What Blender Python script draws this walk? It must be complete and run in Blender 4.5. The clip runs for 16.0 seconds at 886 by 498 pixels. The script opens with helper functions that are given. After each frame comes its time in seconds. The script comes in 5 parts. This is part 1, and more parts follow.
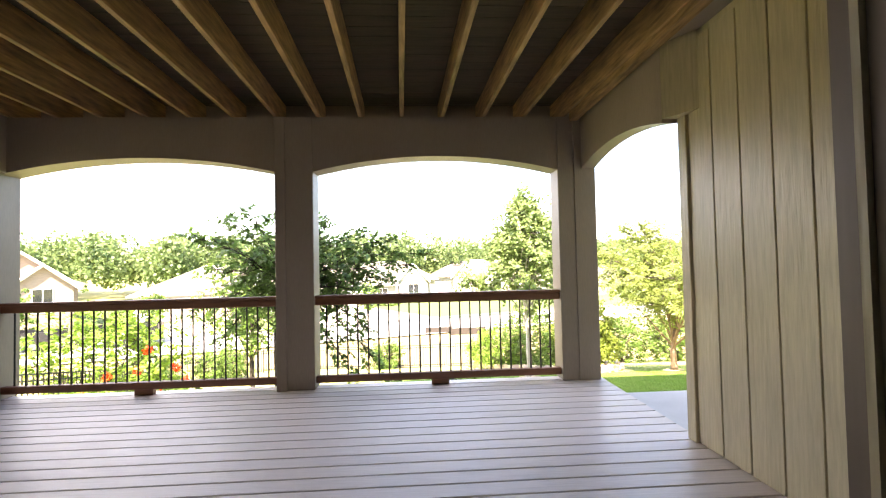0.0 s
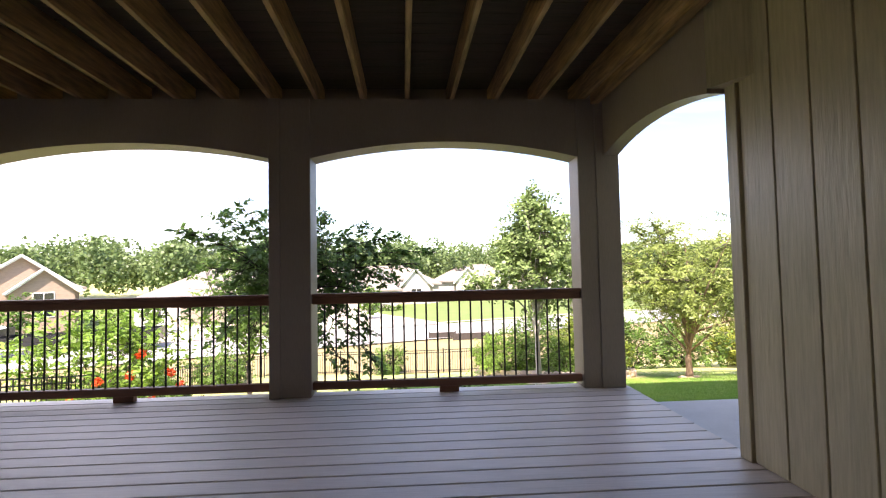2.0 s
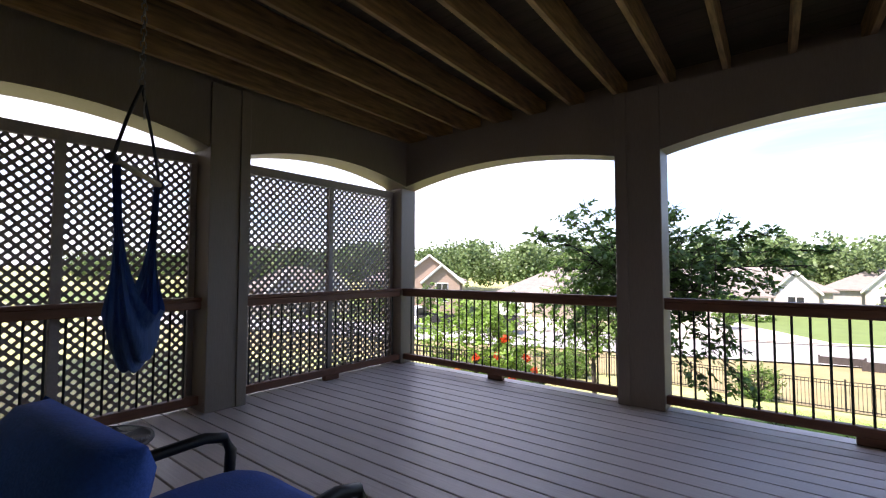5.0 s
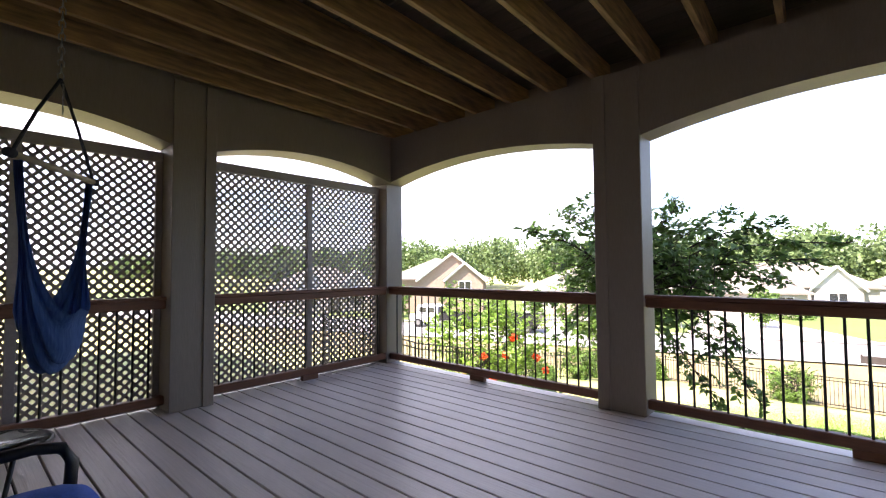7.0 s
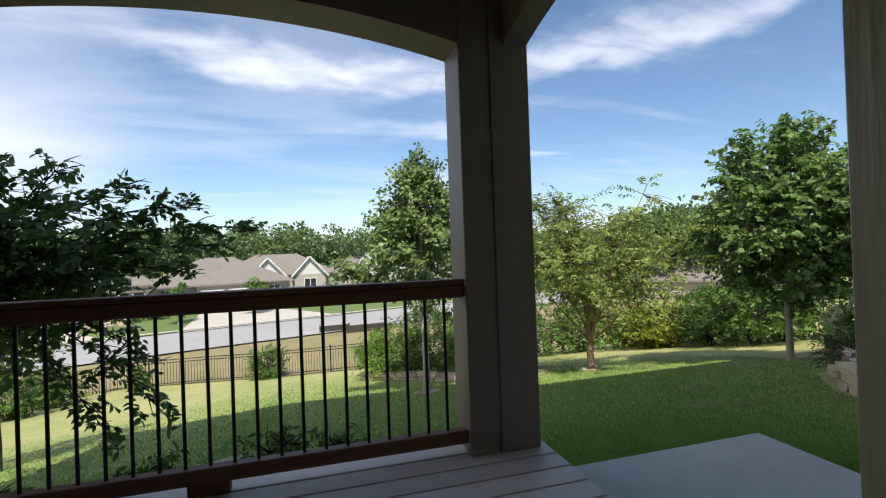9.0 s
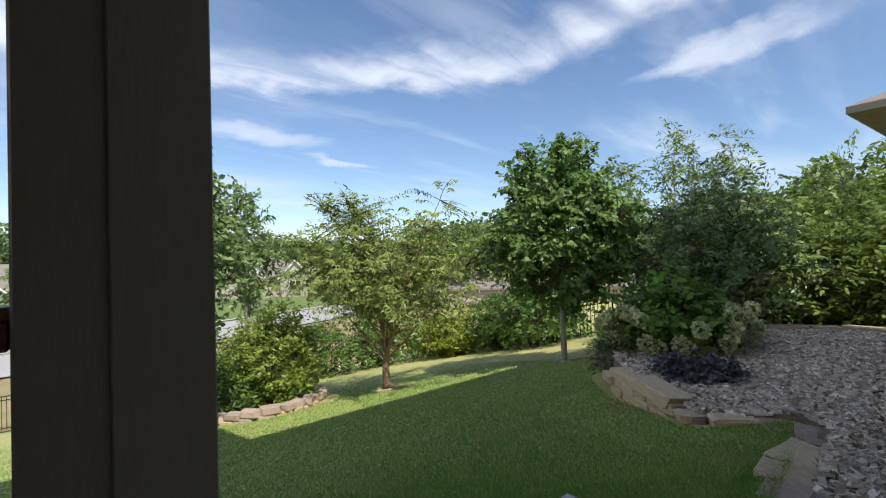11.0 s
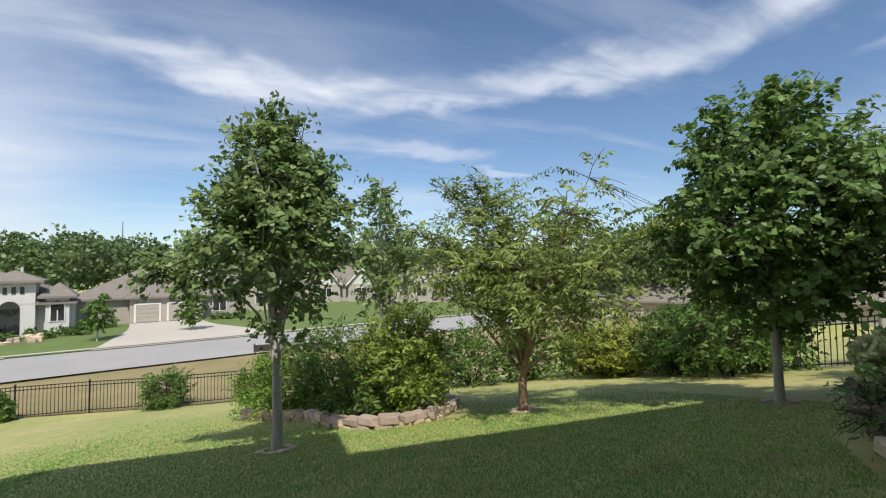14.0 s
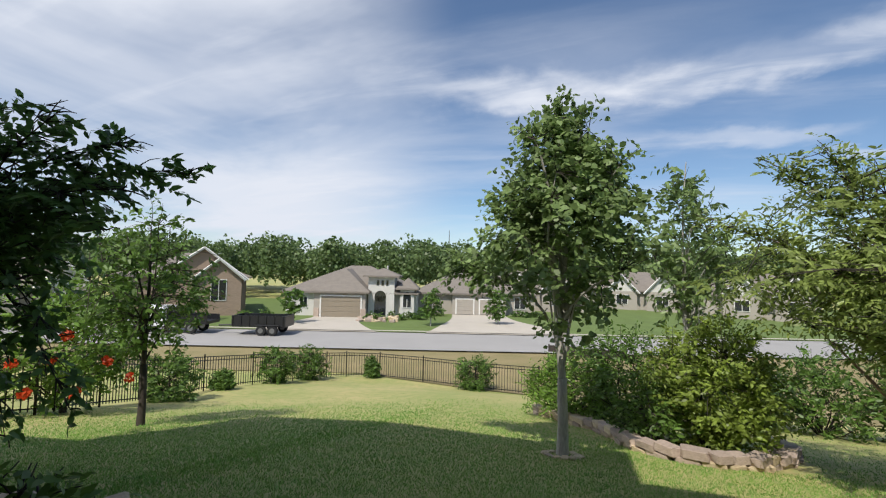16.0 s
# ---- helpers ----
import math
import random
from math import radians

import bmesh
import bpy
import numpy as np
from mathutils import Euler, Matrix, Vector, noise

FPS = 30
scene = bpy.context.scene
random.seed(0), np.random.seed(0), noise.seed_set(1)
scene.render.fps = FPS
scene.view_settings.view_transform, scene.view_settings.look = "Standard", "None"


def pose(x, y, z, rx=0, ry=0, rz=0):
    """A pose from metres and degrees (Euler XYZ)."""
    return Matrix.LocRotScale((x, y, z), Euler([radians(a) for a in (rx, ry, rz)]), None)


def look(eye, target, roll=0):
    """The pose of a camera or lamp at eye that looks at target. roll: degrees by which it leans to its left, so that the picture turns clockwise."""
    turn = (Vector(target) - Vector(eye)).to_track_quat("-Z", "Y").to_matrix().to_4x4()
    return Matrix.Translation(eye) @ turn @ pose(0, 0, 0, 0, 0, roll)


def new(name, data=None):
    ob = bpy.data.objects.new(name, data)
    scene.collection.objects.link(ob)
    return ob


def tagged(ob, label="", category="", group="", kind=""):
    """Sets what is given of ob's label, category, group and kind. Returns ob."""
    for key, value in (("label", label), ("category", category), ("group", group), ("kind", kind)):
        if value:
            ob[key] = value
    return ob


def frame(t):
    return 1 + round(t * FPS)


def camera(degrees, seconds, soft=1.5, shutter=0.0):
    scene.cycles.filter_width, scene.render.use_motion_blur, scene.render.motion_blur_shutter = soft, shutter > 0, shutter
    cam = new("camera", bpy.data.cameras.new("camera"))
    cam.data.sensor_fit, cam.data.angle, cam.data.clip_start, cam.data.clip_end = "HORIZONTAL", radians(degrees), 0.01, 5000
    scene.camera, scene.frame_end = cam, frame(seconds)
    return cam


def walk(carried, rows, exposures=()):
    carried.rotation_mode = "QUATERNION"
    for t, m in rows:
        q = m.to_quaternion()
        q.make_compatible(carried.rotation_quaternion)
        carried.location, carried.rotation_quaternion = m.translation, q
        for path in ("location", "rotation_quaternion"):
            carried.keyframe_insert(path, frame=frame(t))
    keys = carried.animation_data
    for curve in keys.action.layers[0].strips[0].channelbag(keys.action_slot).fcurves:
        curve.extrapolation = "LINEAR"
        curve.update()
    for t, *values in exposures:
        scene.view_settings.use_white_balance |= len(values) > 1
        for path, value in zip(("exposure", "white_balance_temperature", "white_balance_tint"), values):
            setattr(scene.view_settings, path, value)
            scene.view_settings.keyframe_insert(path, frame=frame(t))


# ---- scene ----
cam = camera(89.4, 16.0, soft=1.2)
PATH = [
    (0, (0.093, -0.765, 1.25), (0.214, 1.231, 1.306), -1.2),
    (0.5, (0.07, -0.601, 1.219), (0.328, 1.381, 1.28), -1.3),
    (1, (0.04, -0.493, 1.209), (0.36, 1.48, 1.267), -1.4),
    (1.5, (0.067, -0.415, 1.168), (0.322, 1.567, 1.239), -1.4),
    (2, (0.055, -0.358, 1.158), (0.164, 1.637, 1.238), -1.1),
    (2.5, (0.04, -0.338, 1.17), (-0.076, 1.657, 1.252), -0.8),
    (3, (-0.005, -0.323, 1.163), (-0.378, 1.639, 1.254), -0.4),
    (3.5, (-0.037, -0.316, 1.157), (-0.682, 1.574, 1.257), -0.1),
    (4, (-0.044, -0.301, 1.158), (-0.955, 1.477, 1.26), 0.3),
    (4.5, (-0.046, -0.282, 1.169), (-1.196, 1.351, 1.268), 0.5),
    (7, (0.232, 0.178, 1.154), (-1.101, 1.666, 1.238), -0.4),
    (7.5, (0.403, 0.544, 1.13), (-0.572, 2.289, 1.199), -0.8),
    (8, (0.455, 0.87, 1.116), (0.005, 2.818, 1.169), -1.5),
    (8.5, (0.625, 1.22, 1.109), (0.683, 3.219, 1.139), -1.9),
    (9, (0.841, 1.554, 1.083), (1.376, 3.481, 1.094), -2.0),
    (9.5, (1.012, 1.875, 1.066), (1.937, 3.649, 1.062), -2.1),
    (10, (1.219, 2.11, 1.041), (2.42, 3.709, 1.028), -2.1),
    (12.5, (2.309, 2.953, 0.907), (3.603, 4.477, 0.96), -1.6),
    (13, (2.482, 3.114, 0.82), (3.605, 4.767, 0.891), -1.3),
    (13.5, (2.692, 3.272, 0.769), (3.597, 5.054, 0.85), -1.1),
    (14, (2.794, 3.439, 0.768), (3.444, 5.328, 0.857), -0.8),
    (14.5, (2.802, 3.634, 0.73), (3.18, 5.596, 0.834), -0.2),
    (15, (2.861, 3.777, 0.738), (2.929, 5.773, 0.842), 0.0),
    (15.5, (2.901, 3.783, 0.744), (2.632, 5.762, 0.849), 0.3),
    (16, (2.895, 3.804, 0.695), (2.294, 5.709, 0.803), 1.2),
]
walk(cam, [(t, look(eye, target, roll)) for t, eye, target, roll in PATH],
     exposures=[(0.0, 3.4, 7900, 21), (0.6, 3.2, 7800, 22), (1.5, 2.45, 7300, 24), (2.5, 2.1, 6900, 25), (3.5, 1.85, 6600, 26), (4.5, 1.85, 6500, 26),
                (6.0, 2.2, 6600, 25), (7.0, 2.5, 6800, 25), (7.6, 1.85, 6600, 20), (8.3, 0.85, 6500, 14), (9.0, 0.65, 6500, 10), (10.0, 0.7, 6500, 11),
                (12.5, 0.5, 6500, 10), (16.0, 0.27, 6500, 10)])

# ---- world, sun ----
SUN_EL, SUN_DIR = radians(53), Vector((0.12, 1.0))      # sunlight heads this way over the ground
world = bpy.data.worlds.new("sky")
scene.world = world
world.use_nodes = True
wn, wl = world.node_tree.nodes, world.node_tree.links
wn.clear()


def wnode(kind, **vals):
    n = wn.new(kind)
    for k, v in vals.items():
        n.inputs[k].default_value = v
    return n


sky = wn.new("ShaderNodeTexSky")
sky.sky_type, sky.sun_disc = "NISHITA", False
sky.sun_elevation, sky.sun_rotation = SUN_EL, math.atan2(-SUN_DIR.x, -SUN_DIR.y)
sky.air_density, sky.dust_density, sky.ozone_density = 1.0, 0.3, 4.0
tc = wn.new("ShaderNodeTexCoord")
sep = wn.new("ShaderNodeSeparateXYZ")
wl.new(tc.outputs["Generated"], sep.inputs[0])
zc = wn.new("ShaderNodeMath")
zc.operation = "MAXIMUM"
zc.inputs[1].default_value = 0.0
wl.new(sep.outputs["Z"], zc.inputs[0])
za = wn.new("ShaderNodeMath")
za.operation = "ADD"
za.inputs[1].default_value = 0.16
wl.new(zc.outputs[0], za.inputs[0])
dv = wn.new("ShaderNodeVectorMath")
dv.operation = "DIVIDE"
cz = wn.new("ShaderNodeCombineXYZ")
for k in range(3):
    wl.new(za.outputs[0], cz.inputs[k])
wl.new(tc.outputs["Generated"], dv.inputs[0])
wl.new(cz.outputs[0], dv.inputs[1])


def cloud_layer(loc, rot, scale, noise_scale, detail, distort, lo, hi):
    mp = wn.new("ShaderNodeMapping")
    mp.inputs["Location"].default_value = loc
    mp.inputs["Rotation"].default_value = (0, 0, radians(rot))
    mp.inputs["Scale"].default_value = scale
    nz = wn.new("ShaderNodeTexNoise")
    nz.noise_dimensions = "2D"
    for k, v in (("Scale", noise_scale), ("Detail", detail), ("Distortion", distort), ("Roughness", 0.55)):
        nz.inputs[k].default_value = v
    mr = wn.new("ShaderNodeMapRange")
    mr.interpolation_type = "SMOOTHSTEP"
    mr.inputs[1].default_value, mr.inputs[2].default_value = lo, hi
    wl.new(dv.outputs[0], mp.inputs[0])
    wl.new(mp.outputs[0], nz.inputs["Vector"])
    wl.new(nz.outputs[0], mr.inputs[0])
    return mr.outputs[0]


def wmath(op, a, b):
    n = wn.new("ShaderNodeMath")
    n.operation, n.use_clamp = op, True
    for k, v in ((0, a), (1, b)):
        if isinstance(v, float):
            n.inputs[k].default_value = v
        else:
            wl.new(v, n.inputs[k])
    return n.outputs[0]


# wispy cirrus streaks, and a broad bank of thin white cloud to the north-west
streaks = cloud_layer((0.3, 0.1, 0), 12, (0.6, 1.5, 1), 0.95, 7, 0.35, 0.42, 0.80)
wisps = cloud_layer((5.3, 2.1, 0), -8, (0.5, 1.9, 1), 2.1, 6, 0.3, 0.5, 0.85)
bank_tex = cloud_layer((3.1, 0.7, 0), -20, (0.8, 0.7, 1), 0.6, 6, 0.4, 0.18, 0.6)
side = wn.new("ShaderNodeMapRange")
side.interpolation_type = "SMOOTHSTEP"
side.inputs[1].default_value, side.inputs[2].default_value = 0.22, 0.6
neg = wn.new("ShaderNodeMath")
neg.operation = "MULTIPLY"
neg.inputs[1].default_value = -1.0
wl.new(sep.outputs["X"], neg.inputs[0])
wl.new(neg.outputs[0], side.inputs[0])
bank = wmath("MULTIPLY", bank_tex, side.outputs[0])


def vmath(op, a, b):
    n = wn.new("ShaderNodeVectorMath")
    n.operation = op
    for k, v in ((0, a), (1, b)):
        if isinstance(v, tuple):
            n.inputs[k].default_value = v
        else:
            wl.new(v, n.inputs[k])
    return n.outputs["Value"] if op == "LENGTH" else n.outputs[0]


def ramp(src, lo, hi):
    n = wn.new("ShaderNodeMapRange")
    n.interpolation_type = "SMOOTHSTEP"
    n.inputs[1].default_value, n.inputs[2].default_value = lo, hi
    wl.new(src, n.inputs[0])
    return n.outputs[0]


# one long curved cirrus band overhead, torn along its length, and two small patches below it
tear = wn.new("ShaderNodeTexNoise")
tear.noise_dimensions = "2D"
for k, v in (("Scale", 2.6), ("Detail", 6.0), ("Roughness", 0.55)):
    tear.inputs[k].default_value = v
wl.new(dv.outputs[0], tear.inputs["Vector"])
warped = vmath("ADD", dv.outputs[0], vmath("MULTIPLY", vmath("SUBTRACT", tear.outputs["Color"], (0.5, 0.5, 0.5)), (0.42, 0.42, 0.0)))
arc_r = vmath("LENGTH", vmath("MULTIPLY", vmath("SUBTRACT", warped, (0.0, 0.75, 0.0)), (0.75, 0.97, 0.0)), (0.0, 0.0, 0.0))
arc = wmath("MULTIPLY", ramp(arc_r, 0.80, 1.0), ramp(arc_r, 1.14, 1.0))
wsep = wn.new("ShaderNodeSeparateXYZ")
wl.new(warped, wsep.inputs[0])
arc = wmath("MULTIPLY", arc, wmath("MULTIPLY", ramp(wsep.outputs["X"], -0.9, -0.2), ramp(wsep.outputs["Y"], 0.1, 0.6)))
fibre = cloud_layer((1.7, 4.4, 0), 6, (0.7, 2.2, 1), 2.0, 7, 0.5, 0.28, 0.62)
arc = wmath("MULTIPLY", arc, wmath("ADD", wmath("MULTIPLY", fibre, 0.65), 0.35))
for pc, ps in (((0.72, 2.2, 0.0), (2.6, 7.5, 0.0)), ((1.75, 0.55, 0.0), (9.0, 2.6, 0.0)), ((1.2, 2.38, 0.0), (3.2, 16.0, 0.0))):
    arc = wmath("ADD", arc, wmath("MULTIPLY", ramp(vmath("LENGTH", vmath("MULTIPLY", vmath("SUBTRACT", warped, pc), ps), (0.0, 0.0, 0.0)), 1.1, 0.2), 0.6))
clouds = wmath("ADD", wmath("ADD", wmath("ADD", wmath("MULTIPLY", streaks, 0.32), wmath("MULTIPLY", wisps, 0.25)), wmath("MULTIPLY", arc, 0.75)), wmath("MULTIPLY", bank, 0.95))
mixc = wn.new("ShaderNodeMix")
mixc.data_type = "RGBA"
mixc.inputs["B"].default_value = (6.4, 6.75, 7.5, 1)
wl.new(clouds, mixc.inputs["Factor"])
wl.new(sky.outputs[0], mixc.inputs["A"])
bg = wn.new("ShaderNodeBackground")
bg.inputs["Strength"].default_value = 0.1
out = wn.new("ShaderNodeOutputWorld")
wl.new(mixc.outputs["Result"], bg.inputs["Color"])
wl.new(bg.outputs[0], out.inputs[0])

sun = new("sun", bpy.data.lights.new("sun", "SUN"))
sun.data.energy, sun.data.angle, sun.data.color = 3.6, radians(0.53), (1.0, 0.95, 0.86)
hd = SUN_DIR.normalized() * math.cos(SUN_EL)
sun.matrix_world = look((0, -10, 30), (hd.x, -10 + hd.y, 30 - math.sin(SUN_EL)))


# ---- materials ----
def mat(name, base, rough=0.6, dark=0.75, scale=8.0, stretch=(1, 1, 1), bump=0.15, fine=60.0, metal=0.0, trans=0.0,
        coords="Object", vary=0.0, spec=0.5, hue=None, island=0.0):
    """Two scales of variation on one base colour: broad stains, fine grain, and a little relief."""
    m = bpy.data.materials.new(name)
    m.use_nodes = True
    n, l = m.node_tree.nodes, m.node_tree.links
    bs = n["Principled BSDF"]
    bs.inputs["Roughness"].default_value = rough
    bs.inputs["Metallic"].default_value = metal
    bs.inputs["Specular IOR Level"].default_value = spec
    c = n.new("ShaderNodeTexCoord")
    mp = n.new("ShaderNodeMapping")
    mp.inputs["Scale"].default_value = stretch
    l.new(c.outputs[coords], mp.inputs[0])
    n1, n2 = n.new("ShaderNodeTexNoise"), n.new("ShaderNodeTexNoise")
    n1.inputs["Scale"].default_value, n2.inputs["Scale"].default_value = scale, fine
    n1.inputs["Detail"].default_value, n2.inputs["Detail"].default_value = 4, 3
    l.new(mp.outputs[0], n1.inputs["Vector"])
    l.new(mp.outputs[0], n2.inputs["Vector"])
    add = n.new("ShaderNodeMath")
    add.operation = "MULTIPLY_ADD"
    add.inputs[1].default_value, add.inputs[2].default_value = 0.5, 0.0
    l.new(n2.outputs[0], add.inputs[0])
    add2 = n.new("ShaderNodeMath")
    add2.operation = "MULTIPLY_ADD"
    add2.inputs[1].default_value = 0.5
    l.new(n1.outputs[0], add2.inputs[0])
    l.new(add.outputs[0], add2.inputs[2])
    ramp = n.new("ShaderNodeValToRGB")
    ramp.color_ramp.elements[0].position, ramp.color_ramp.elements[1].position = 0.35, 0.65
    lo = hue or [v * dark for v in base]
    ramp.color_ramp.elements[0].color = (*lo, 1)
    ramp.color_ramp.elements[1].color = (*base, 1)
    l.new(add2.outputs[0], ramp.inputs[0])
    col = ramp.outputs[0]
    if vary or island:
        if island:
            oi = n.new("ShaderNodeNewGeometry")
            rnd = oi.outputs["Random Per Island"]
        else:
            oi = n.new("ShaderNodeObjectInfo")
            rnd = oi.outputs["Random"]
        mr = n.new("ShaderNodeMapRange")
        w = max(vary, island)
        mr.inputs[3].default_value, mr.inputs[4].default_value = 1 - w, 1 + w
        l.new(rnd, mr.inputs[0])
        hs = n.new("ShaderNodeHueSaturation")
        l.new(mr.outputs[0], hs.inputs["Value"])
        l.new(col, hs.inputs["Color"])
        col = hs.outputs[0]
    l.new(col, bs.inputs["Base Color"])
    if bump:
        b = n.new("ShaderNodeBump")
        b.inputs["Strength"].default_value, b.inputs["Distance"].default_value = bump, 0.01
        l.new(add2.outputs[0], b.inputs["Height"])
        l.new(b.outputs[0], bs.inputs["Normal"])
    if trans:
        tr = n.new("ShaderNodeBsdfTranslucent")
        l.new(col, tr.inputs["Color"])
        mx = n.new("ShaderNodeMixShader")
        mx.inputs[0].default_value = trans
        l.new(bs.outputs[0], mx.inputs[1])
        l.new(tr.outputs[0], mx.inputs[2])
        l.new(mx.outputs[0], n["Material Output"].inputs["Surface"])
    return m


def leafmat(name, base, rough=0.45, trans=0.4, hue=None):
    return mat(name, base, rough=rough, dark=0.55, scale=1.5, fine=9, bump=0.0, trans=trans, island=0.35, hue=hue, spec=0.4)


M_POST = mat("taupe_painted_wood", (0.30, 0.245, 0.195), 0.48, 0.85, 3, (1, 1, 0.15), 0.25, 90)
M_SIDING = mat("tan_painted_siding", (0.55, 0.48, 0.31), 0.36, 0.72, 5, (1, 1, 0.09), 0.6, 55)
M_JOIST = mat("treated_pine", (0.48, 0.285, 0.13), 0.65, 0.28, 5, (1, 0.12, 1), 0.3, 40, vary=0.12)
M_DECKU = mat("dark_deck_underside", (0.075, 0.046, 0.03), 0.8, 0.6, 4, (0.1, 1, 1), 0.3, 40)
M_BOARD = mat("grey_composite_decking", (0.72, 0.635, 0.58), 0.4, 0.85, 6, (0.05, 1, 1), 0.35, 70, vary=0.06)
M_RAIL = mat("red_brown_stained_wood", (0.24, 0.10, 0.052), 0.5, 0.6, 5, (0.15, 0.15, 1), 0.3, 50)
M_BLACK = mat("black_powder_coat", (0.012, 0.012, 0.013), 0.4, 0.7, 20, bump=0.05)
M_LATT = mat("grey_brown_lattice", (0.42, 0.375, 0.35), 0.65, 0.8, 10, bump=0.2, vary=0.1)
M_CONC = mat("pale_concrete", (0.64, 0.63, 0.61), 0.85, 0.8, 3, bump=0.3, fine=150)
M_GRASS = mat("lawn_turf", (0.48, 0.405, 0.175), 0.85, 0.6, 0.35, bump=0.8, fine=4, hue=(0.26, 0.315, 0.085))
M_BLADE = mat("grass_blades", (0.25, 0.40, 0.075), 0.6, 0.6, 0.45, bump=0.0, fine=5, trans=0.3, island=0.24, hue=(0.125, 0.31, 0.042))
M_DRY = mat("dry_verge_grass", (0.33, 0.255, 0.13), 0.9, 0.7, 0.5, bump=0.8, fine=30, hue=(0.20, 0.18, 0.07))
M_STRAW = mat("dry_straw", (0.46, 0.38, 0.20), 0.8, 0.7, 5, bump=0.0, trans=0.2, island=0.3)
M_FARLAWN = mat("far_lawn", (0.14, 0.20, 0.05), 0.9, 0.75, 0.5, bump=0.5, fine=20)
M_ROAD = mat("pale_concrete_road", (0.37, 0.355, 0.34), 0.9, 0.88, 0.4, bump=0.2, fine=20)
M_DRIVE = mat("sunlit_driveway_concrete", (0.52, 0.47, 0.40), 0.9, 0.9, 0.6, bump=0.2, fine=20)
M_CHIP = mat("wood_chip_mulch", (0.70, 0.60, 0.52), 0.85, 0.6, 12, bump=0.3, fine=90, island=0.5)
M_SOIL = mat("mulch_soil", (0.24, 0.17, 0.135), 0.95, 0.6, 8, bump=1.0, fine=60)
M_STONE = mat("tan_wall_stone", (0.66, 0.525, 0.35), 0.85, 0.7, 7, bump=0.9, fine=45, vary=0.14)
M_STONE2 = mat("rose_grey_wall_stone", (0.50, 0.39, 0.32), 0.85, 0.65, 7, bump=0.9, fine=45, vary=0.16)
M_BARK = mat("grey_bark", (0.54, 0.51, 0.46), 0.9, 0.6, 14, (1, 1, 0.25), 0.8, 60)
M_BARKB = mat("brown_flaking_bark", (0.34, 0.23, 0.16), 0.9, 0.5, 16, (1, 1, 0.5), 1.0, 60)
M_BARKD = mat("dark_bark", (0.06, 0.048, 0.04), 0.9, 0.6, 14, (1, 1, 0.3), 0.7, 60)
L_TULIP = leafmat("tulip_leaf", (0.26, 0.37, 0.13))
L_FEATH = leafmat("feathery_leaf", (0.33, 0.42, 0.11))
L_MAPLE = leafmat("maple_leaf", (0.22, 0.35, 0.10))
L_DARK = leafmat("dark_crabapple_leaf", (0.14, 0.26, 0.07), trans=0.4)
L_HEDGE = leafmat("hedge_leaf", (0.16, 0.28, 0.055))
L_BED = leafmat("golden_green_leaf", (0.30, 0.40, 0.07))
L_YELL = leafmat("yellow_green_leaf", (0.33, 0.38, 0.05))
L_SHRUB = leafmat("shrub_leaf", (0.26, 0.36, 0.08))
L_VIB = leafmat("dark_shrub_leaf", (0.21, 0.30, 0.12), trans=0.35)
L_VINE = leafmat("vine_leaf", (0.21, 0.36, 0.055))
L_FLOW = leafmat("hydrangea_bloom", (0.84, 0.87, 0.5))
L_ORANGE = leafmat("orange_red_bloom", (0.8, 0.10, 0.025))
L_BLUE = leafmat("blue_green_groundcover", (0.15, 0.18, 0.20), trans=0.2)
L_WOOD = leafmat("far_wood_leaf", (0.19, 0.275, 0.10))
M_BLUE = mat("blue_cushion_fabric", (0.045, 0.15, 0.60), 0.85, 0.75, 9, bump=0.3, fine=150)
M_HAM = mat("blue_striped_hammock_cloth", (0.12, 0.24, 0.52), 0.85, 0.5, 9, (1, 1, 0.1), 0.3, 80, hue=(0.035, 0.09, 0.27))
M_ROPE = mat("dark_cord", (0.05, 0.05, 0.07), 0.9, 0.6, 80, bump=0.3)
M_BAR = mat("pale_turned_wood", (0.42, 0.34, 0.22), 0.6, 0.8, 8, bump=0.1)
M_STEEL = mat("grey_steel_chain", (0.35, 0.35, 0.35), 0.35, 0.7, 30, bump=0.1, metal=1.0)
M_WALLW = mat("pale_stucco", (0.62, 0.60, 0.56), 0.9, 0.9, 2, bump=0.2, fine=30)
M_WALLG = mat("warm_grey_stucco", (0.40, 0.36, 0.31), 0.9, 0.9, 2, bump=0.2, fine=30)
M_ROOF = mat("weathered_shingle", (0.24, 0.21, 0.18), 0.95, 0.75, 1.5, (1, 1, 4), 0.5, 12)
M_BRICK = mat("brown_brick", (0.37, 0.275, 0.205), 0.9, 0.7, 3, (1, 1, 4), 0.4, 14)
M_TRIMW = mat("white_trim", (0.74, 0.72, 0.68), 0.5, 0.93, 4, bump=0.05)
M_TAUPE = mat("taupe_garage_door", (0.27, 0.225, 0.165), 0.6, 0.9, 3, bump=0.1)
M_DARKW = mat("dark_window_glass", (0.02, 0.025, 0.03), 0.08, 0.7, 3, bump=0.0, spec=0.8)
M_VEHW = mat("white_vehicle_paint", (0.75, 0.75, 0.75), 0.3, 0.95, 3, bump=0.0)
M_VEHB = mat("black_vehicle_paint", (0.015, 0.015, 0.017), 0.35, 0.7, 5, bump=0.03)
M_TYRE = mat("tyre_rubber", (0.02, 0.02, 0.02), 0.85, 0.7, 20, bump=0.1)
M_DOOR = mat("dark_brown_door_frame", (0.21, 0.16, 0.12), 0.45, 0.7, 4, (1, 1, 0.1), 0.15, 60)
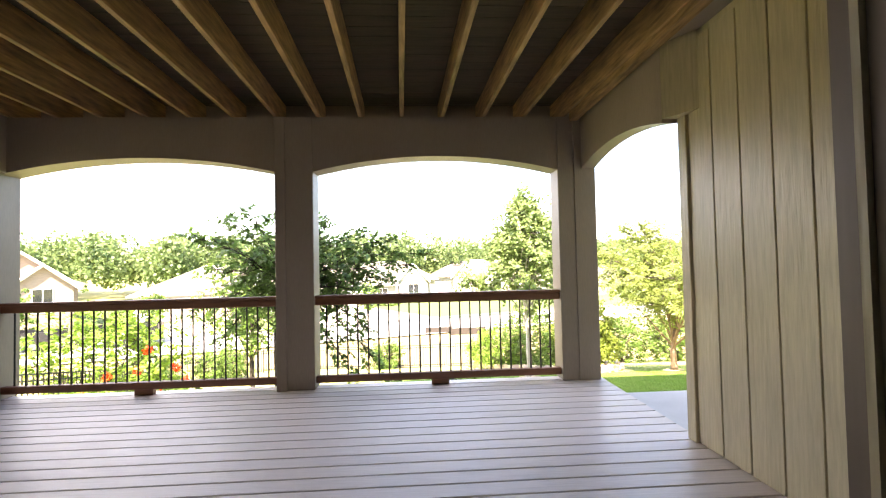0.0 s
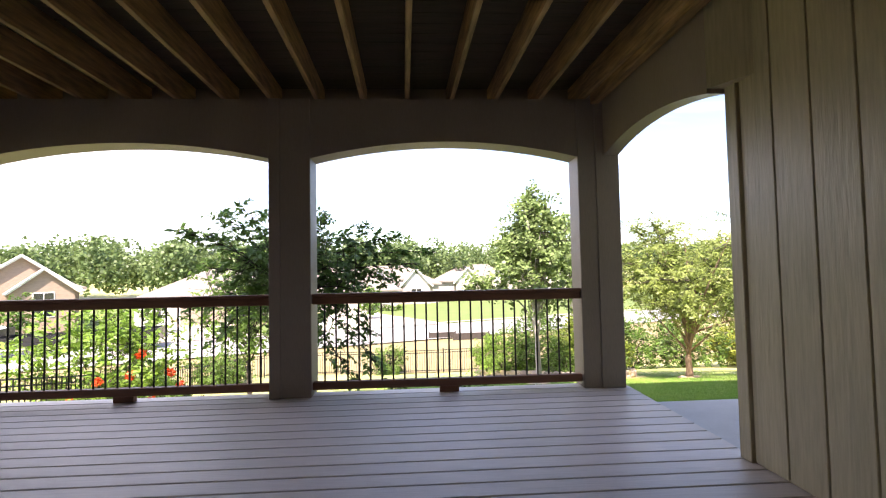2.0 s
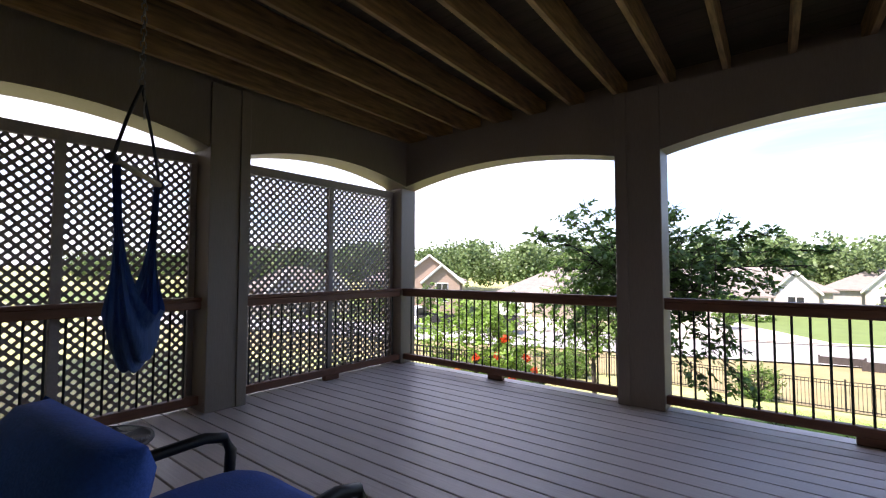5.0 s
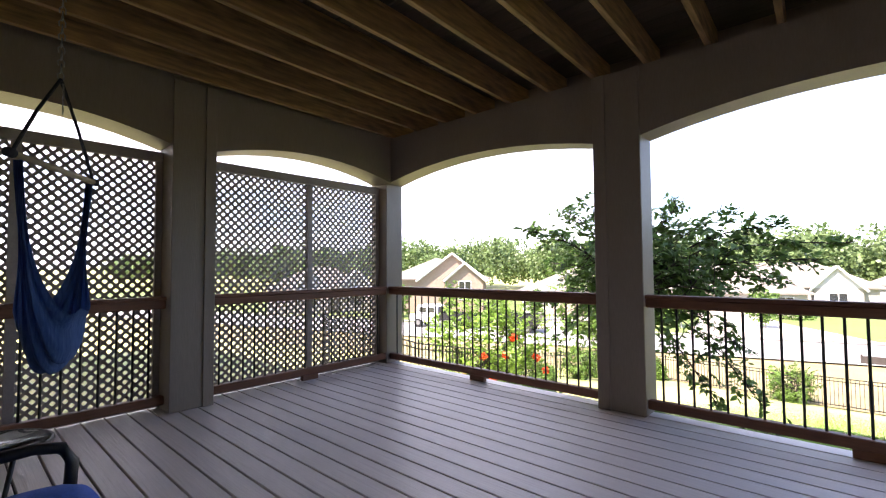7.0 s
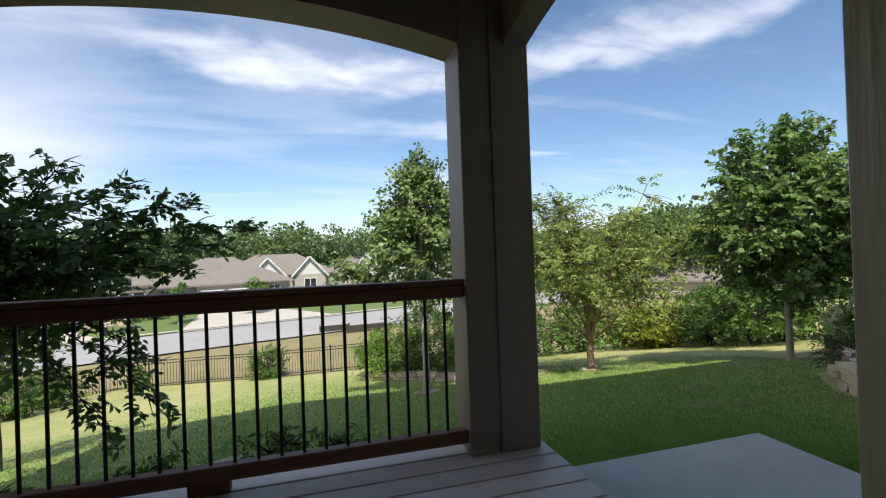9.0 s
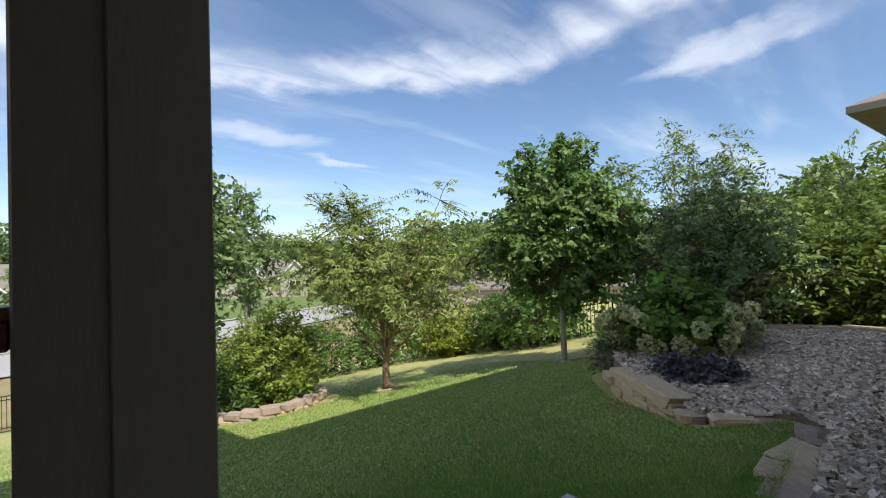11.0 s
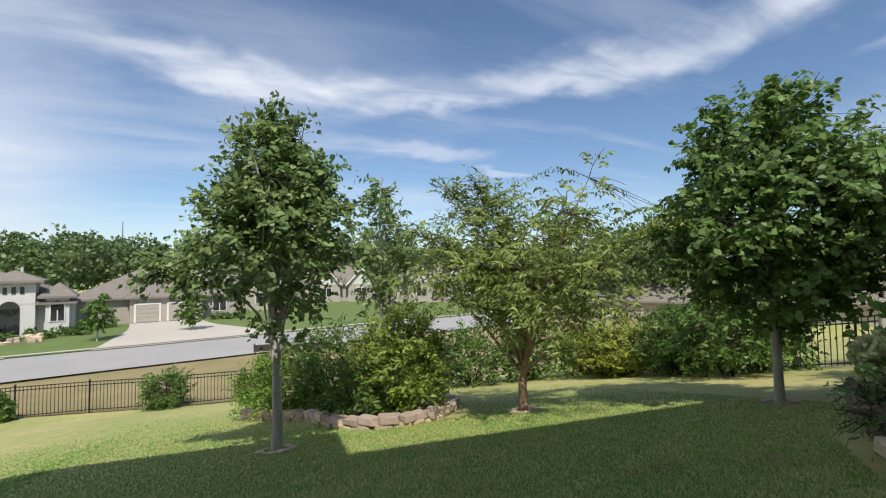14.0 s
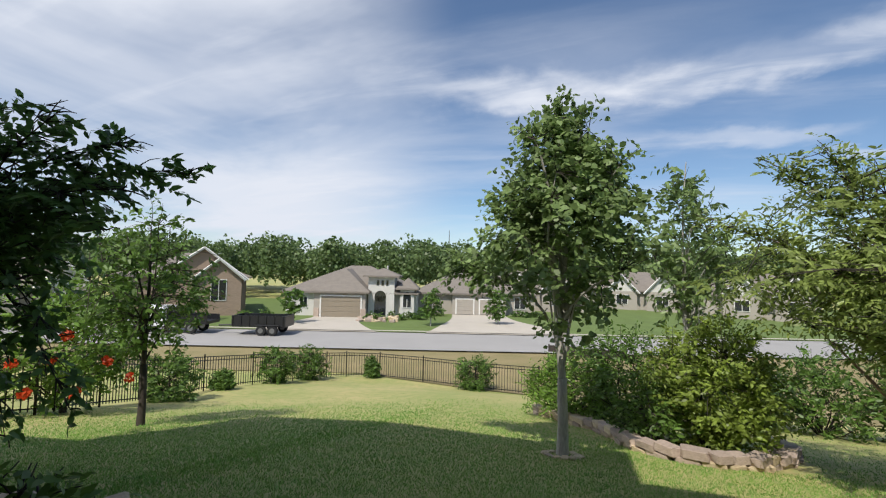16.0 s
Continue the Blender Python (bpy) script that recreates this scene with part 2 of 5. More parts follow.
M_INT = mat("interior_plaster", (0.62, 0.60, 0.55), 0.8, 0.93, 3, bump=0.1)


def glassmat(name, tint):
    m = bpy.data.materials.new(name)
    m.use_nodes = True
    bs = m.node_tree.nodes["Principled BSDF"]
    bs.inputs["Base Color"].default_value = (*tint, 1)
    bs.inputs["Roughness"].default_value = 0.03
    bs.inputs["Transmission Weight"].default_value = 1.0
    bs.inputs["IOR"].default_value = 1.45
    return m


M_GLASS = glassmat("table_glass", (0.8, 0.92, 0.86))


# ---- mesh helpers ----
def link_mesh(name, bm, material, parent=None, label="", smooth=False):
    me = bpy.data.meshes.new(name)
    bm.to_mesh(me)
    bm.free()
    if smooth:
        for p in me.polygons:
            p.use_smooth = True
    me.materials.append(material)
    ob = new(name, me)
    if parent is not None:
        ob.parent = parent
    if label:
        ob["label"] = label
    return ob


def part(name, bm, material, parent, label="", smooth=False):
    return link_mesh(name, bm, material, parent, label, smooth)


def thing(name, label, category, group="", at=(0, 0, 0), turn=0.0):
    e = new(name)
    e.matrix_basis = pose(*at, 0, 0, turn)
    return tagged(e, label, category, group)


def structure(name, label="", category="", at=(0, 0, 0)):
    e = new(name)
    e.location = at
    return tagged(e, label, category, kind="structure")


def add_box(bm, x0, x1, y0, y1, z0, z1, bevel=0.0, m=None):
    made = bmesh.ops.create_cube(bm, size=1.0)["verts"]
    mm = Matrix.LocRotScale(((x0 + x1) / 2, (y0 + y1) / 2, (z0 + z1) / 2), None, (x1 - x0, y1 - y0, z1 - z0))
    bmesh.ops.transform(bm, matrix=(m @ mm) if m else mm, verts=made)
    if bevel:
        es = {e for v in made for e in v.link_edges}
        bmesh.ops.bevel(bm, geom=list(es), offset=bevel, segments=1, affect="EDGES")
    return bm


def box(x0, x1, y0, y1, z0, z1, bevel=0.0, m=None):
    return add_box(bmesh.new(), x0, x1, y0, y1, z0, z1, bevel, m)


def add_tube(bm, pts, radii, sides=8, cap=True):
    """A tapered tube along a line of points."""
    pts = [Vector(p) for p in pts]
    if not hasattr(radii, "__len__"):
        radii = [radii] * len(pts)
    rings = []
    ref = Vector((0.31, 0.17, 0.93)).normalized()
    for i, p in enumerate(pts):
        d = (pts[min(i + 1, len(pts) - 1)] - pts[max(i - 1, 0)]).normalized()
        a = d.cross(ref if abs(d.dot(ref)) < 0.9 else Vector((1, 0, 0))).normalized()
        b = d.cross(a)
        rings.append([bm.verts.new(p + radii[i] * (math.cos(2 * math.pi * k / sides) * a + math.sin(2 * math.pi * k / sides) * b)) for k in range(sides)])
    for r0, r1 in zip(rings, rings[1:]):
        for k in range(sides):
            bm.faces.new((r0[k], r0[(k + 1) % sides], r1[(k + 1) % sides], r1[k]))
    if cap:
        bm.faces.new(rings[0][::-1])
        bm.faces.new(rings[-1])
    return bm


def tube(pts, radii, sides=8):
    return add_tube(bmesh.new(), pts, radii, sides)


def mesh_arrays(name, verts, faces_per, material, parent=None, smooth=False):
    """A mesh of many alike faces (faces_per verts each, in order)."""
    me = bpy.data.meshes.new(name)
    n = len(verts)
    me.vertices.add(n)
    me.vertices.foreach_set("co", np.asarray(verts, dtype=np.float32).ravel())
    nf = n // faces_per
    me.loops.add(n)
    me.loops.foreach_set("vertex_index", np.arange(n, dtype=np.int32))
    me.polygons.add(nf)
    me.polygons.foreach_set("loop_start", np.arange(0, n, faces_per, dtype=np.int32))
    me.update(calc_edges=True)
    me.validate()
    me.materials.append(material)
    ob = new(name, me)
    if parent is not None:
        ob.parent = parent
    return ob


def rng(seed):
    return np.random.RandomState(seed)


def leaf_verts(centres, size, aspect, r, droop=0.3, outward=None):
    """Pointed four-sided leaves at the centres, turned at random, hanging a little."""
    n = len(centres)
    d = r.normal(size=(n, 3))
    if outward is not None:
        d += outward * 1.2
    d[:, 2] -= droop
    d /= np.linalg.norm(d, axis=1)[:, None] + 1e-9
    u = r.normal(size=(n, 3))
    s = np.cross(d, u)
    s /= np.linalg.norm(s, axis=1)[:, None] + 1e-9
    nm = np.cross(d, s)
    L = size * r.uniform(0.65, 1.3, (n, 1))
    W = L * aspect
    base = centres - d * L * 0.5
    tip = centres + d * L * 0.5
    low, high = centres - d * L * 0.2, centres + d * L * 0.16
    fold = nm * L * 0.07
    v = np.stack([base, low + s * W * 0.45 + fold, high + s * W * 0.36 + fold, tip, high - s * W * 0.36 + fold, low - s * W * 0.45 + fold], 1)
    return v.reshape(-1, 3)


def leaf_set(centres, d, up, size, aspect, r):
    """Pointed leaves at the centres, each along its own direction, its upper face along its own normal."""
    n = len(centres)
    d = d / (np.linalg.norm(d, axis=1)[:, None] + 1e-9)
    s = np.cross(d, up)
    s /= np.linalg.norm(s, axis=1)[:, None] + 1e-9
    nm = np.cross(s, d)
    L = size * r.uniform(0.65, 1.3, (n, 1))
    W = L * aspect
    low, high = centres - d * L * 0.2, centres + d * L * 0.16
    fold = nm * L * 0.07
    v = np.stack([centres - d * L * 0.5, low + s * W * 0.45 + fold, high + s * W * 0.36 + fold, centres + d * L * 0.5 - nm * L * 0.05,
                  high - s * W * 0.36 + fold, low - s * W * 0.45 + fold], 1)
    return v.reshape(-1, 3)


def shoot_leaves(r, c, ax, per, reach, size, aspect, droop, flat, row=8, face=0.7):
    """Leaves in two ranks along short arching shoots, several shoots to each clump; they face up and outward."""
    m = max(1, per // row)
    n = len(c) * m
    squash = np.array([1, 1, 0.4 + 0.6 * min(flat, 1.0)])
    o = np.repeat(c, m, axis=0) + r.normal(size=(n, 3)) * reach * 0.5 * squash
    a = np.repeat(ax, m, axis=0) + r.normal(size=(n, 3)) * 0.5 * np.array([1, 1, flat])
    a /= np.linalg.norm(a, axis=1)[:, None] + 1e-9
    side = np.cross(a, np.array([0, 0, 1.0])) + r.normal(size=(n, 3)) * 0.3
    side /= np.linalg.norm(side, axis=1)[:, None] + 1e-9
    up = np.cross(side, a)
    up *= np.where(up[:, 2:] < 0, -1.0, 1.0)
    t = np.linspace(-0.6, 1.0, row)[None, :, None] + r.normal(size=(n, row, 1)) * 0.06
    L = (reach * r.uniform(0.6, 1.15, n))[:, None, None]
    sg = np.where(np.arange(row) % 2, 1.0, -1.0)[None, :, None]
    pos = o[:, None, :] + a[:, None, :] * L * t - np.array([0, 0, 1.0]) * L * 0.25 * np.clip(t, 0, 1.2) ** 2
    d = a[:, None, :] * (0.6 - 0.45 * face) + side[:, None, :] * sg * 0.85 + r.normal(size=(n, row, 3)) * 0.3
    d[:, :, 2] -= droop * (0.8 + face)
    d /= np.linalg.norm(d, axis=2)[:, :, None] + 1e-9
    out_ = a * np.array([1, 1, 0.3])
    nm = (up * (1 - 0.6 * face) + out_ * face)[:, None, :] + r.normal(size=(n, row, 3)) * 0.4
    return leaf_set((pos + d * size * 0.45).reshape(-1, 3), d.reshape(-1, 3), nm.reshape(-1, 3), size, aspect, r)


def flake_verts(centres, size, aspect, r, outward):
    """Plain four-sided leaf clumps for far foliage."""
    n = len(centres)
    d = r.normal(size=(n, 3)) + outward
    d /= np.linalg.norm(d, axis=1)[:, None] + 1e-9
    s = np.cross(d, r.normal(size=(n, 3)))
    s /= np.linalg.norm(s, axis=1)[:, None] + 1e-9
    L = size * r.uniform(0.65, 1.3, (n, 1)) * 0.5
    return np.stack([centres - d * L, centres + s * L * aspect, centres + d * L, centres - s * L * aspect], 1).reshape(-1, 3)


# ---- the ground ----
ROAD_A = radians(17.5)


def R(u, v, z=0.0):
    """Street coordinates: u along the street, v away from the garden."""
    c, s = math.cos(ROAD_A), math.sin(ROAD_A)
    return (2.9 + u * c - v * s, 3.8 + u * s + v * c, z)


def street_uv(x, y):
    c, s = math.cos(ROAD_A), math.sin(ROAD_A)
    dx, dy = x - 2.9, y - 3.8
    return dx * c + dy * s, -dx * s + dy * c


def smooth01(t):
    t = min(1.0, max(0.0, t))
    return t * t * (3 - 2 * t)


def ground_z(x, y):
    lawn = -0.20 - 0.02 * max(0.0, y - 2.2) if y < 3.0 else -0.216 - 0.2 * (y - 3.3) - 0.01 * min(1, y - 3)
    lawn = min(lawn, -0.2)
    # level bed beside the patio
    k = smooth01((x - (6.25 + 0.8 * (y - 4.15))) / 0.5) * smooth01((5.9 - y) / 1.0)
    lawn = lawn * (1 - k) + min(max(lawn, -0.40), -0.38) * k
    lawn -= 0.09 * max(0.0, -x) * smooth01((22 - y) / 9) * smooth01((y - 3) / 4)
    u, v = street_uv(x, y)
    road = -4.35 + 0.008 * max(0, v - 37) + 0.03 * max(0.0, v - 37) * smooth01((47 - v) / 8)
    t = smooth01((v - 14.5) / 10)
    z = max(lawn, -4.1) * (1 - t) + road * t
    if v > 60:
        z = road + 0.02 * (v - 60)
    if y < 0:
        z = -0.2
    return z


def grid_mesh(name, xs, ys, zf, material, parent=None):
    bm = bmesh.new()
    vs = [[bm.verts.new((x, y, zf(x, y))) for x in xs] for y in ys]
    for j in range(len(ys) - 1):
        for i in range(len(xs) - 1):
            bm.faces.new((vs[j][i], vs[j][i + 1], vs[j + 1][i + 1], vs[j + 1][i]))
    return link_mesh(name, bm, material, parent, smooth=True)


def spread(a, b, near, fine, coarse):
    """Values from a to b, fine within +-near of nought, coarse outside."""
    out, v = [], a
    while v < b:
        out.append(v)
        v += fine if abs(v) < near else coarse
    return out + [b]


ground = grid_mesh("ground", [-900, -400] + spread(-200, 200, 24, 0.6, 8) + [400, 900],
                   [-300, -60] + spread(-20, 120, 26, 0.6, 4) + [200, 400, 900], ground_z, M_GRASS)
tagged(ground, "sloping green lawn with worn yellowish patches", "lawn", kind="structure")


def strip(name, u0, u1, v0, v1, lift, material, label, category, nu=40, nv=4):
    bm = bmesh.new()
    vs = []
    for j in range(nv + 1):
        row = []
        for i in range(nu + 1):
            x, y, _ = R(u0 + (u1 - u0) * i / nu, v0 + (v1 - v0) * j / nv)
            row.append(bm.verts.new((x, y, ground_z(x, y) + lift)))
        vs.append(row)
    for j in range(nv):
        for i in range(nu):
            bm.faces.new((vs[j][i], vs[j][i + 1], vs[j + 1][i + 1], vs[j + 1][i]))
    return tagged(link_mesh(name, bm, material, smooth=True), label, category, kind="structure")


verge = bmesh.new()
rows = []
for i in range(91):
    u = -60 + 120 * i / 90
    near = min(22.3, max(15.0, 20.1 - 0.55 * u))
    rows.append([])
    for j in range(15):
        x, y, _ = R(u, near + (29.2 - near) * j / 14)
        rows[-1].append(verge.verts.new((x, y, ground_z(x, y) + 0.035)))
for ra, rb in zip(rows, rows[1:]):
    for j in range(14):
        verge.faces.new((ra[j], rb[j], rb[j + 1], ra[j + 1]))
tagged(link_mesh("verge", verge, M_DRY, smooth=True), "dry straw-coloured verge between fence and street", "verge", kind="structure")
strip("road", -120, 120, 28.8, 36.8, 0.14, M_ROAD, "pale grey concrete residential street", "road", 60, 6)
strip("kerb_far", -120, 120, 36.8, 37.2, 0.26, M_DRIVE, "low pale concrete kerb along the street", "kerb", 60, 2)
strip("far_lawn", -120, 120, 37.2, 70, 0.12, M_FARLAWN, "mown front lawns across the street", "lawn", 40, 12)


# ---- porch structure ----
FY0, FY1 = 3.79, 4.05          # far row of posts, inner and outer face
SX0, SX1 = 1.96, 2.20          # right-hand side wall
LX0, LX1 = -3.93, -4.20        # left-hand side wall
HOUSE_Y = -0.54                # outer face of the house wall with the door
SPRING, HEAD = 2.185, 2.74
DECK_Z = 2.975


def post(name, x0, x1, y0, y1, seam_axis, seam, label):
    p = structure(name, label, "post")
    bm = box(x0, x1, y0, y1, 0.0, HEAD, 0.006)
    part("core", bm, M_POST, p)
    if seam_axis == "x":
        part("corner_board", box(x0 - 0.004, seam, y0 - 0.014, y0 + 0.02, 0.0, HEAD - 0.002, 0.004), M_POST, p)
    elif seam_axis == "xr":
        part("corner_board", box(seam, x1 + 0.004, y0 - 0.014, y0 + 0.02, 0.0, HEAD - 0.002, 0.004), M_POST, p)
    else:
        part("corner_board", box(x1 - 0.02, x1 + 0.014, seam, y1 + 0.004, 0.0, HEAD - 0.002, 0.004), M_POST, p)
    return p


post("post_middle", -1.30, -0.93, FY0, FY1, "x", -1.20, "taupe painted square porch post on the decking")
post("post_corner_right", 1.58, 1.97, FY0, FY1, "xr", 1.75, "taupe painted corner porch post with a seam")
post("post_corner_left", -4.20, LX0, FY0, FY1, "x", -4.13, "taupe painted corner porch post beside the lattice")
post("post_side", -4.16, -3.83, 1.41, 1.745, "y", 1.66, "taupe painted porch post between the lattice screens")


def arch_header(name, a0, a1, b0, b1, rise, axis, label, top=HEAD, spring=SPRING, n=24):
    """A header with a shallow arch cut into its underside, from a0 to a1 along the axis, b0..b1 thick."""
    bm = bmesh.new()
    cols = []
    for i in range(n + 1):
        s = i / n
        a = a0 + (a1 - a0) * s
        h = (a1 - a0) / 2
        rad = (h * h + rise * rise) / (2 * rise)
        zb = spring + math.sqrt(max(rad * rad - (a - (a0 + a1) / 2) ** 2, 0)) - (rad - rise)
        col = []
        for b in (b0, b1):
            for z in (zb, top):
                col.append(bm.verts.new((a, b, z) if axis == "x" else (b, a, z)))
        cols.append(col)
    for c, d in zip(cols, cols[1:]):
        bm.faces.new((c[0], d[0], d[1], c[1]))
        bm.faces.new((c[2], c[3], d[3], d[2]))
        bm.faces.new((c[0], c[2], d[2], d[0]))
        bm.faces.new((c[1], d[1], d[3], c[3]))
    bm.faces.new((cols[0][0], cols[0][1], cols[0][3], cols[0][2]))
    bm.faces.new((cols[-1][0], cols[-1][2], cols[-1][3], cols[-1][1]))
    bmesh.ops.recalc_face_normals(bm, faces=bm.faces)
    return tagged(link_mesh(name, bm, M_POST), label, "arched beam", kind="structure")


arch_header("beam_far_1", -0.93, 1.58, FY0 + 0.012, FY1 - 0.004, 0.15, "x", "taupe painted beam with a shallow arched underside")
arch_header("beam_far_2", LX0, -1.30, FY0 + 0.012, FY1 - 0.004, 0.15, "x", "taupe painted beam with a shallow arched underside")
arch_header("beam_right", 2.245, FY0, 1.83, 1.968, 0.11, "y", "taupe painted beam arched over the way out to the patio")
arch_header("beam_left_1", 1.745, FY0, -4.17, -3.85, 0.15, "y", "taupe painted beam with a shallow arch above the lattice")
arch_header("beam_left_2", -0.54, 1.41, -4.17, -3.85, 0.15, "y", "taupe painted beam with a shallow arch above the lattice")
wedge = bmesh.new()
w = [wedge.verts.new(p + (z,)) for z in (SPRING + 0.03, HEAD - 0.002) for p in ((1.83, 2.245), (SX0 - 0.006, 2.245), (SX0 - 0.006, 2.02))]
for f in ((0, 1, 2), (5, 4, 3), (0, 3, 4, 1), (1, 4, 5, 2), (2, 5, 3, 0)):
    wedge.faces.new([w[i] for i in f])
bmesh.ops.recalc_face_normals(wedge, faces=wedge.faces)
tagged(link_mesh("beam_end", wedge, M_SIDING), "tan painted end of the arched beam on the siding wall", "beam", kind="structure")

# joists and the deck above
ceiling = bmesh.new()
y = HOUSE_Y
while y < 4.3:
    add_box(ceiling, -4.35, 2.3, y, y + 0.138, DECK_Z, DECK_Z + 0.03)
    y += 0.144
tagged(link_mesh("ceiling", ceiling, M_DECKU), "dark brown underside of the deck boards above", "ceiling", kind="structure")
jx = -0.027 - 0.4218 * 9
joist_mesh = None
while jx < 1.7:
    if joist_mesh is None:
        ob = link_mesh("joist", box(-0.02, 0.02, HOUSE_Y, FY1 + 0.1, HEAD + 0.002, DECK_Z - 0.002, 0.003), M_JOIST)
        joist_mesh = ob.data
    else:
        ob = new("joist", joist_mesh)
    ob.matrix_basis = Matrix.Translation((jx, FY0, 0)) @ Matrix.Rotation(radians(1.9), 4, "Z") @ Matrix.Translation((0, -FY0, 0))
    tagged(ob, "yellowish treated pine joist with knots and stains", "joist", "porch ceiling joists", "structure")
    jx += 0.4218
tagged(link_mesh("ledger_joist", box(1.72, 1.80, HOUSE_Y, FY0, HEAD - 0.05, DECK_Z - 0.004, 0.004), M_JOIST),
       "doubled pine ledger along the siding wall", "joist", kind="structure")
tagged(link_mesh("rim_board", box(-4.35, 2.3, FY1 + 0.1, FY1 + 0.14, HEAD, DECK_Z + 0.03), M_POST), "painted rim board of the deck above", "board", kind="structure")
tagged(link_mesh("rim_board", box(-4.39, -4.35, HOUSE_Y, FY1 + 0.14, HEAD, DECK_Z + 0.03), M_POST), "painted rim board of the deck above", "board", kind="structure")
tagged(link_mesh("side_fill", box(1.83, SX1, HOUSE_Y, FY1 + 0.1, HEAD, DECK_Z - 0.006), M_POST), "painted wall top beneath the deck above", "wall", kind="structure")
tagged(link_mesh("side_fill", box(-4.17, -3.88, HOUSE_Y, FY1 + 0.1, HEAD, DECK_Z - 0.01), M_POST), "painted wall top beneath the deck above", "wall", kind="structure")

# right-hand wall with grooved siding planks
wall_right = structure("wall_right", "tan painted grooved wood-grain siding wall", "wall")
part("core", box(SX0 + 0.012, SX1, HOUSE_Y, 2.245, -0.25, HEAD), M_SIDING, wall_right)
part("trim", box(SX0 - 0.022, SX0 + 0.016, 2.152, 2.245, 0.0, HEAD - 0.06, 0.004), M_SIDING, wall_right)
edges = [2.15] + [1.91 - 0.2325 * k for k in range(11)] + [HOUSE_Y]
for ya, yb in zip(edges[1:], edges):
    part("plank", box(SX0 - 0.004, SX0 + 0.018, ya + 0.005, yb - 0.005, 0.012, HEAD - 0.052, 0.003), M_SIDING, wall_right)

# house wall with the doorway walked through
DX0, DX1 = -0.62, 0.356
HY1 = HOUSE_Y - 0.13
wall_house = structure("wall_house", "tan painted house wall around the porch door", "wall")
part("wall", box(-4.2, DX0, HY1, HOUSE_Y, -0.3, DECK_Z + 3.6), M_SIDING, wall_house)
part("wall", box(DX1, SX0 + 0.012, HY1, HOUSE_Y, -0.3, DECK_Z + 3.6), M_SIDING, wall_house)
part("wall", box(DX0, DX1, HY1, HOUSE_Y, 2.08, DECK_Z + 3.6), M_SIDING, wall_house)
door_1 = structure("door_1", "open porch doorway with a brown frame and pale trim", "doorway")
for xa, xb in ((DX0, DX0 + 0.03), (DX1 - 0.03, DX1)):
    part("jamb", box(xa, xb, HOUSE_Y - 0.026, HOUSE_Y + 0.012, 0.0, 2.08, 0.003), M_DOOR, door_1)
    part("inner_jamb", box(xa + 0.002, xb - 0.002, HY1 - 0.03, HOUSE_Y - 0.028, 0.0, 2.08, 0.003), M_INT, door_1, "pale painted inner jamb")
part("weather_strip", box(DX1 - 0.034, DX1 - 0.029, HOUSE_Y - 0.012, HOUSE_Y - 0.007, 0.0, 2.05), M_SIDING, door_1)
part("head", box(DX0 + 0.03, DX1 - 0.03, HY1 - 0.03, HOUSE_Y + 0.012, 2.045, 2.08), M_DOOR, door_1)
part("trim", box(DX1, DX1 + 0.07, HOUSE_Y, HOUSE_Y + 0.018, 0.0, 2.14, 0.004), M_SIDING, door_1)
part("trim", box(DX0 - 0.07, DX0, HOUSE_Y, HOUSE_Y + 0.018, 0.0, 2.14, 0.004), M_SIDING, door_1)
part("casing", box(DX1 - 0.03, DX1 + 0.07, HY1 - 0.05, HY1 - 0.03, 0.0, 2.12, 0.004), M_TRIMW, door_1)
part("casing", box(DX0 - 0.07, DX0 + 0.03, HY1 - 0.05, HY1 - 0.03, 0.0, 2.12, 0.004), M_TRIMW, door_1)
room = structure("room_behind", "plain pale room behind the porch door", "room")
part("floor", box(-4.2, 2.2, -5.0, HY1, -0.1, -0.004), M_INT, room)
part("ceiling", box(-4.2, 2.2, -5.0, HY1, 2.6, 2.7), M_INT, room)
part("wall", box(-4.2, 2.2, -5.1, -5.0, -0.3, 6.5), M_INT, room)
part("wall", box(-4.3, -4.2, -5.0, HOUSE_Y, -0.3, 6.5), M_INT, room)
part("wall", box(2.2, 2.3, -5.0, 2.28, -0.3, 6.5), M_SIDING, room)

# unseen stand-in for the rest of the house: right facade, upper storey and roofs, sized to cast the lawn's shade
upper = structure("house_upper", "unseen stand-in house body and roofs, added to shade the lawn", "house")
part("facade", box(2.3, 9.5, 2.0, 2.2, -0.4, 6.2), M_SIDING, upper)
part("facade", box(-9.0, -4.3, -0.7, -0.54, -0.6, 6.2), M_SIDING, upper)
part("roof", box(2.75, 9.7, -4.0, 2.8, 6.35, 6.5), M_ROOF, upper)
part("roof", box(-3.25, 2.75, -5.5, 4.35, 6.25, 6.4), M_ROOF, upper)
for px in (-3.1, 2.1):
    part("upper_post", box(px, px + 0.2, 3.8, 4.0, DECK_Z + 0.03, 6.25), M_POST, upper)

# patio slab
patio = link_mesh("patio", box(2.02, 3.53, 2.2, 3.81, -0.34, -0.15, 0.012), M_CONC)
tagged(patio, "pale grey concrete patio slab beside the porch", "patio", kind="structure")
skirt = bmesh.new()
add_box(skirt, -4.2, 2.0, 4.02, 4.06, -0.9, -0.03)
add_box(skirt, 1.96, 2.0, 2.25, 4.02, -0.9, -0.03)
add_box(skirt, -4.2, -4.16, -0.54, 4.02, -0.9, -0.03)
tagged(link_mesh("deck_skirt", skirt, M_POST), "painted skirt board under the decking", "board", kind="structure")


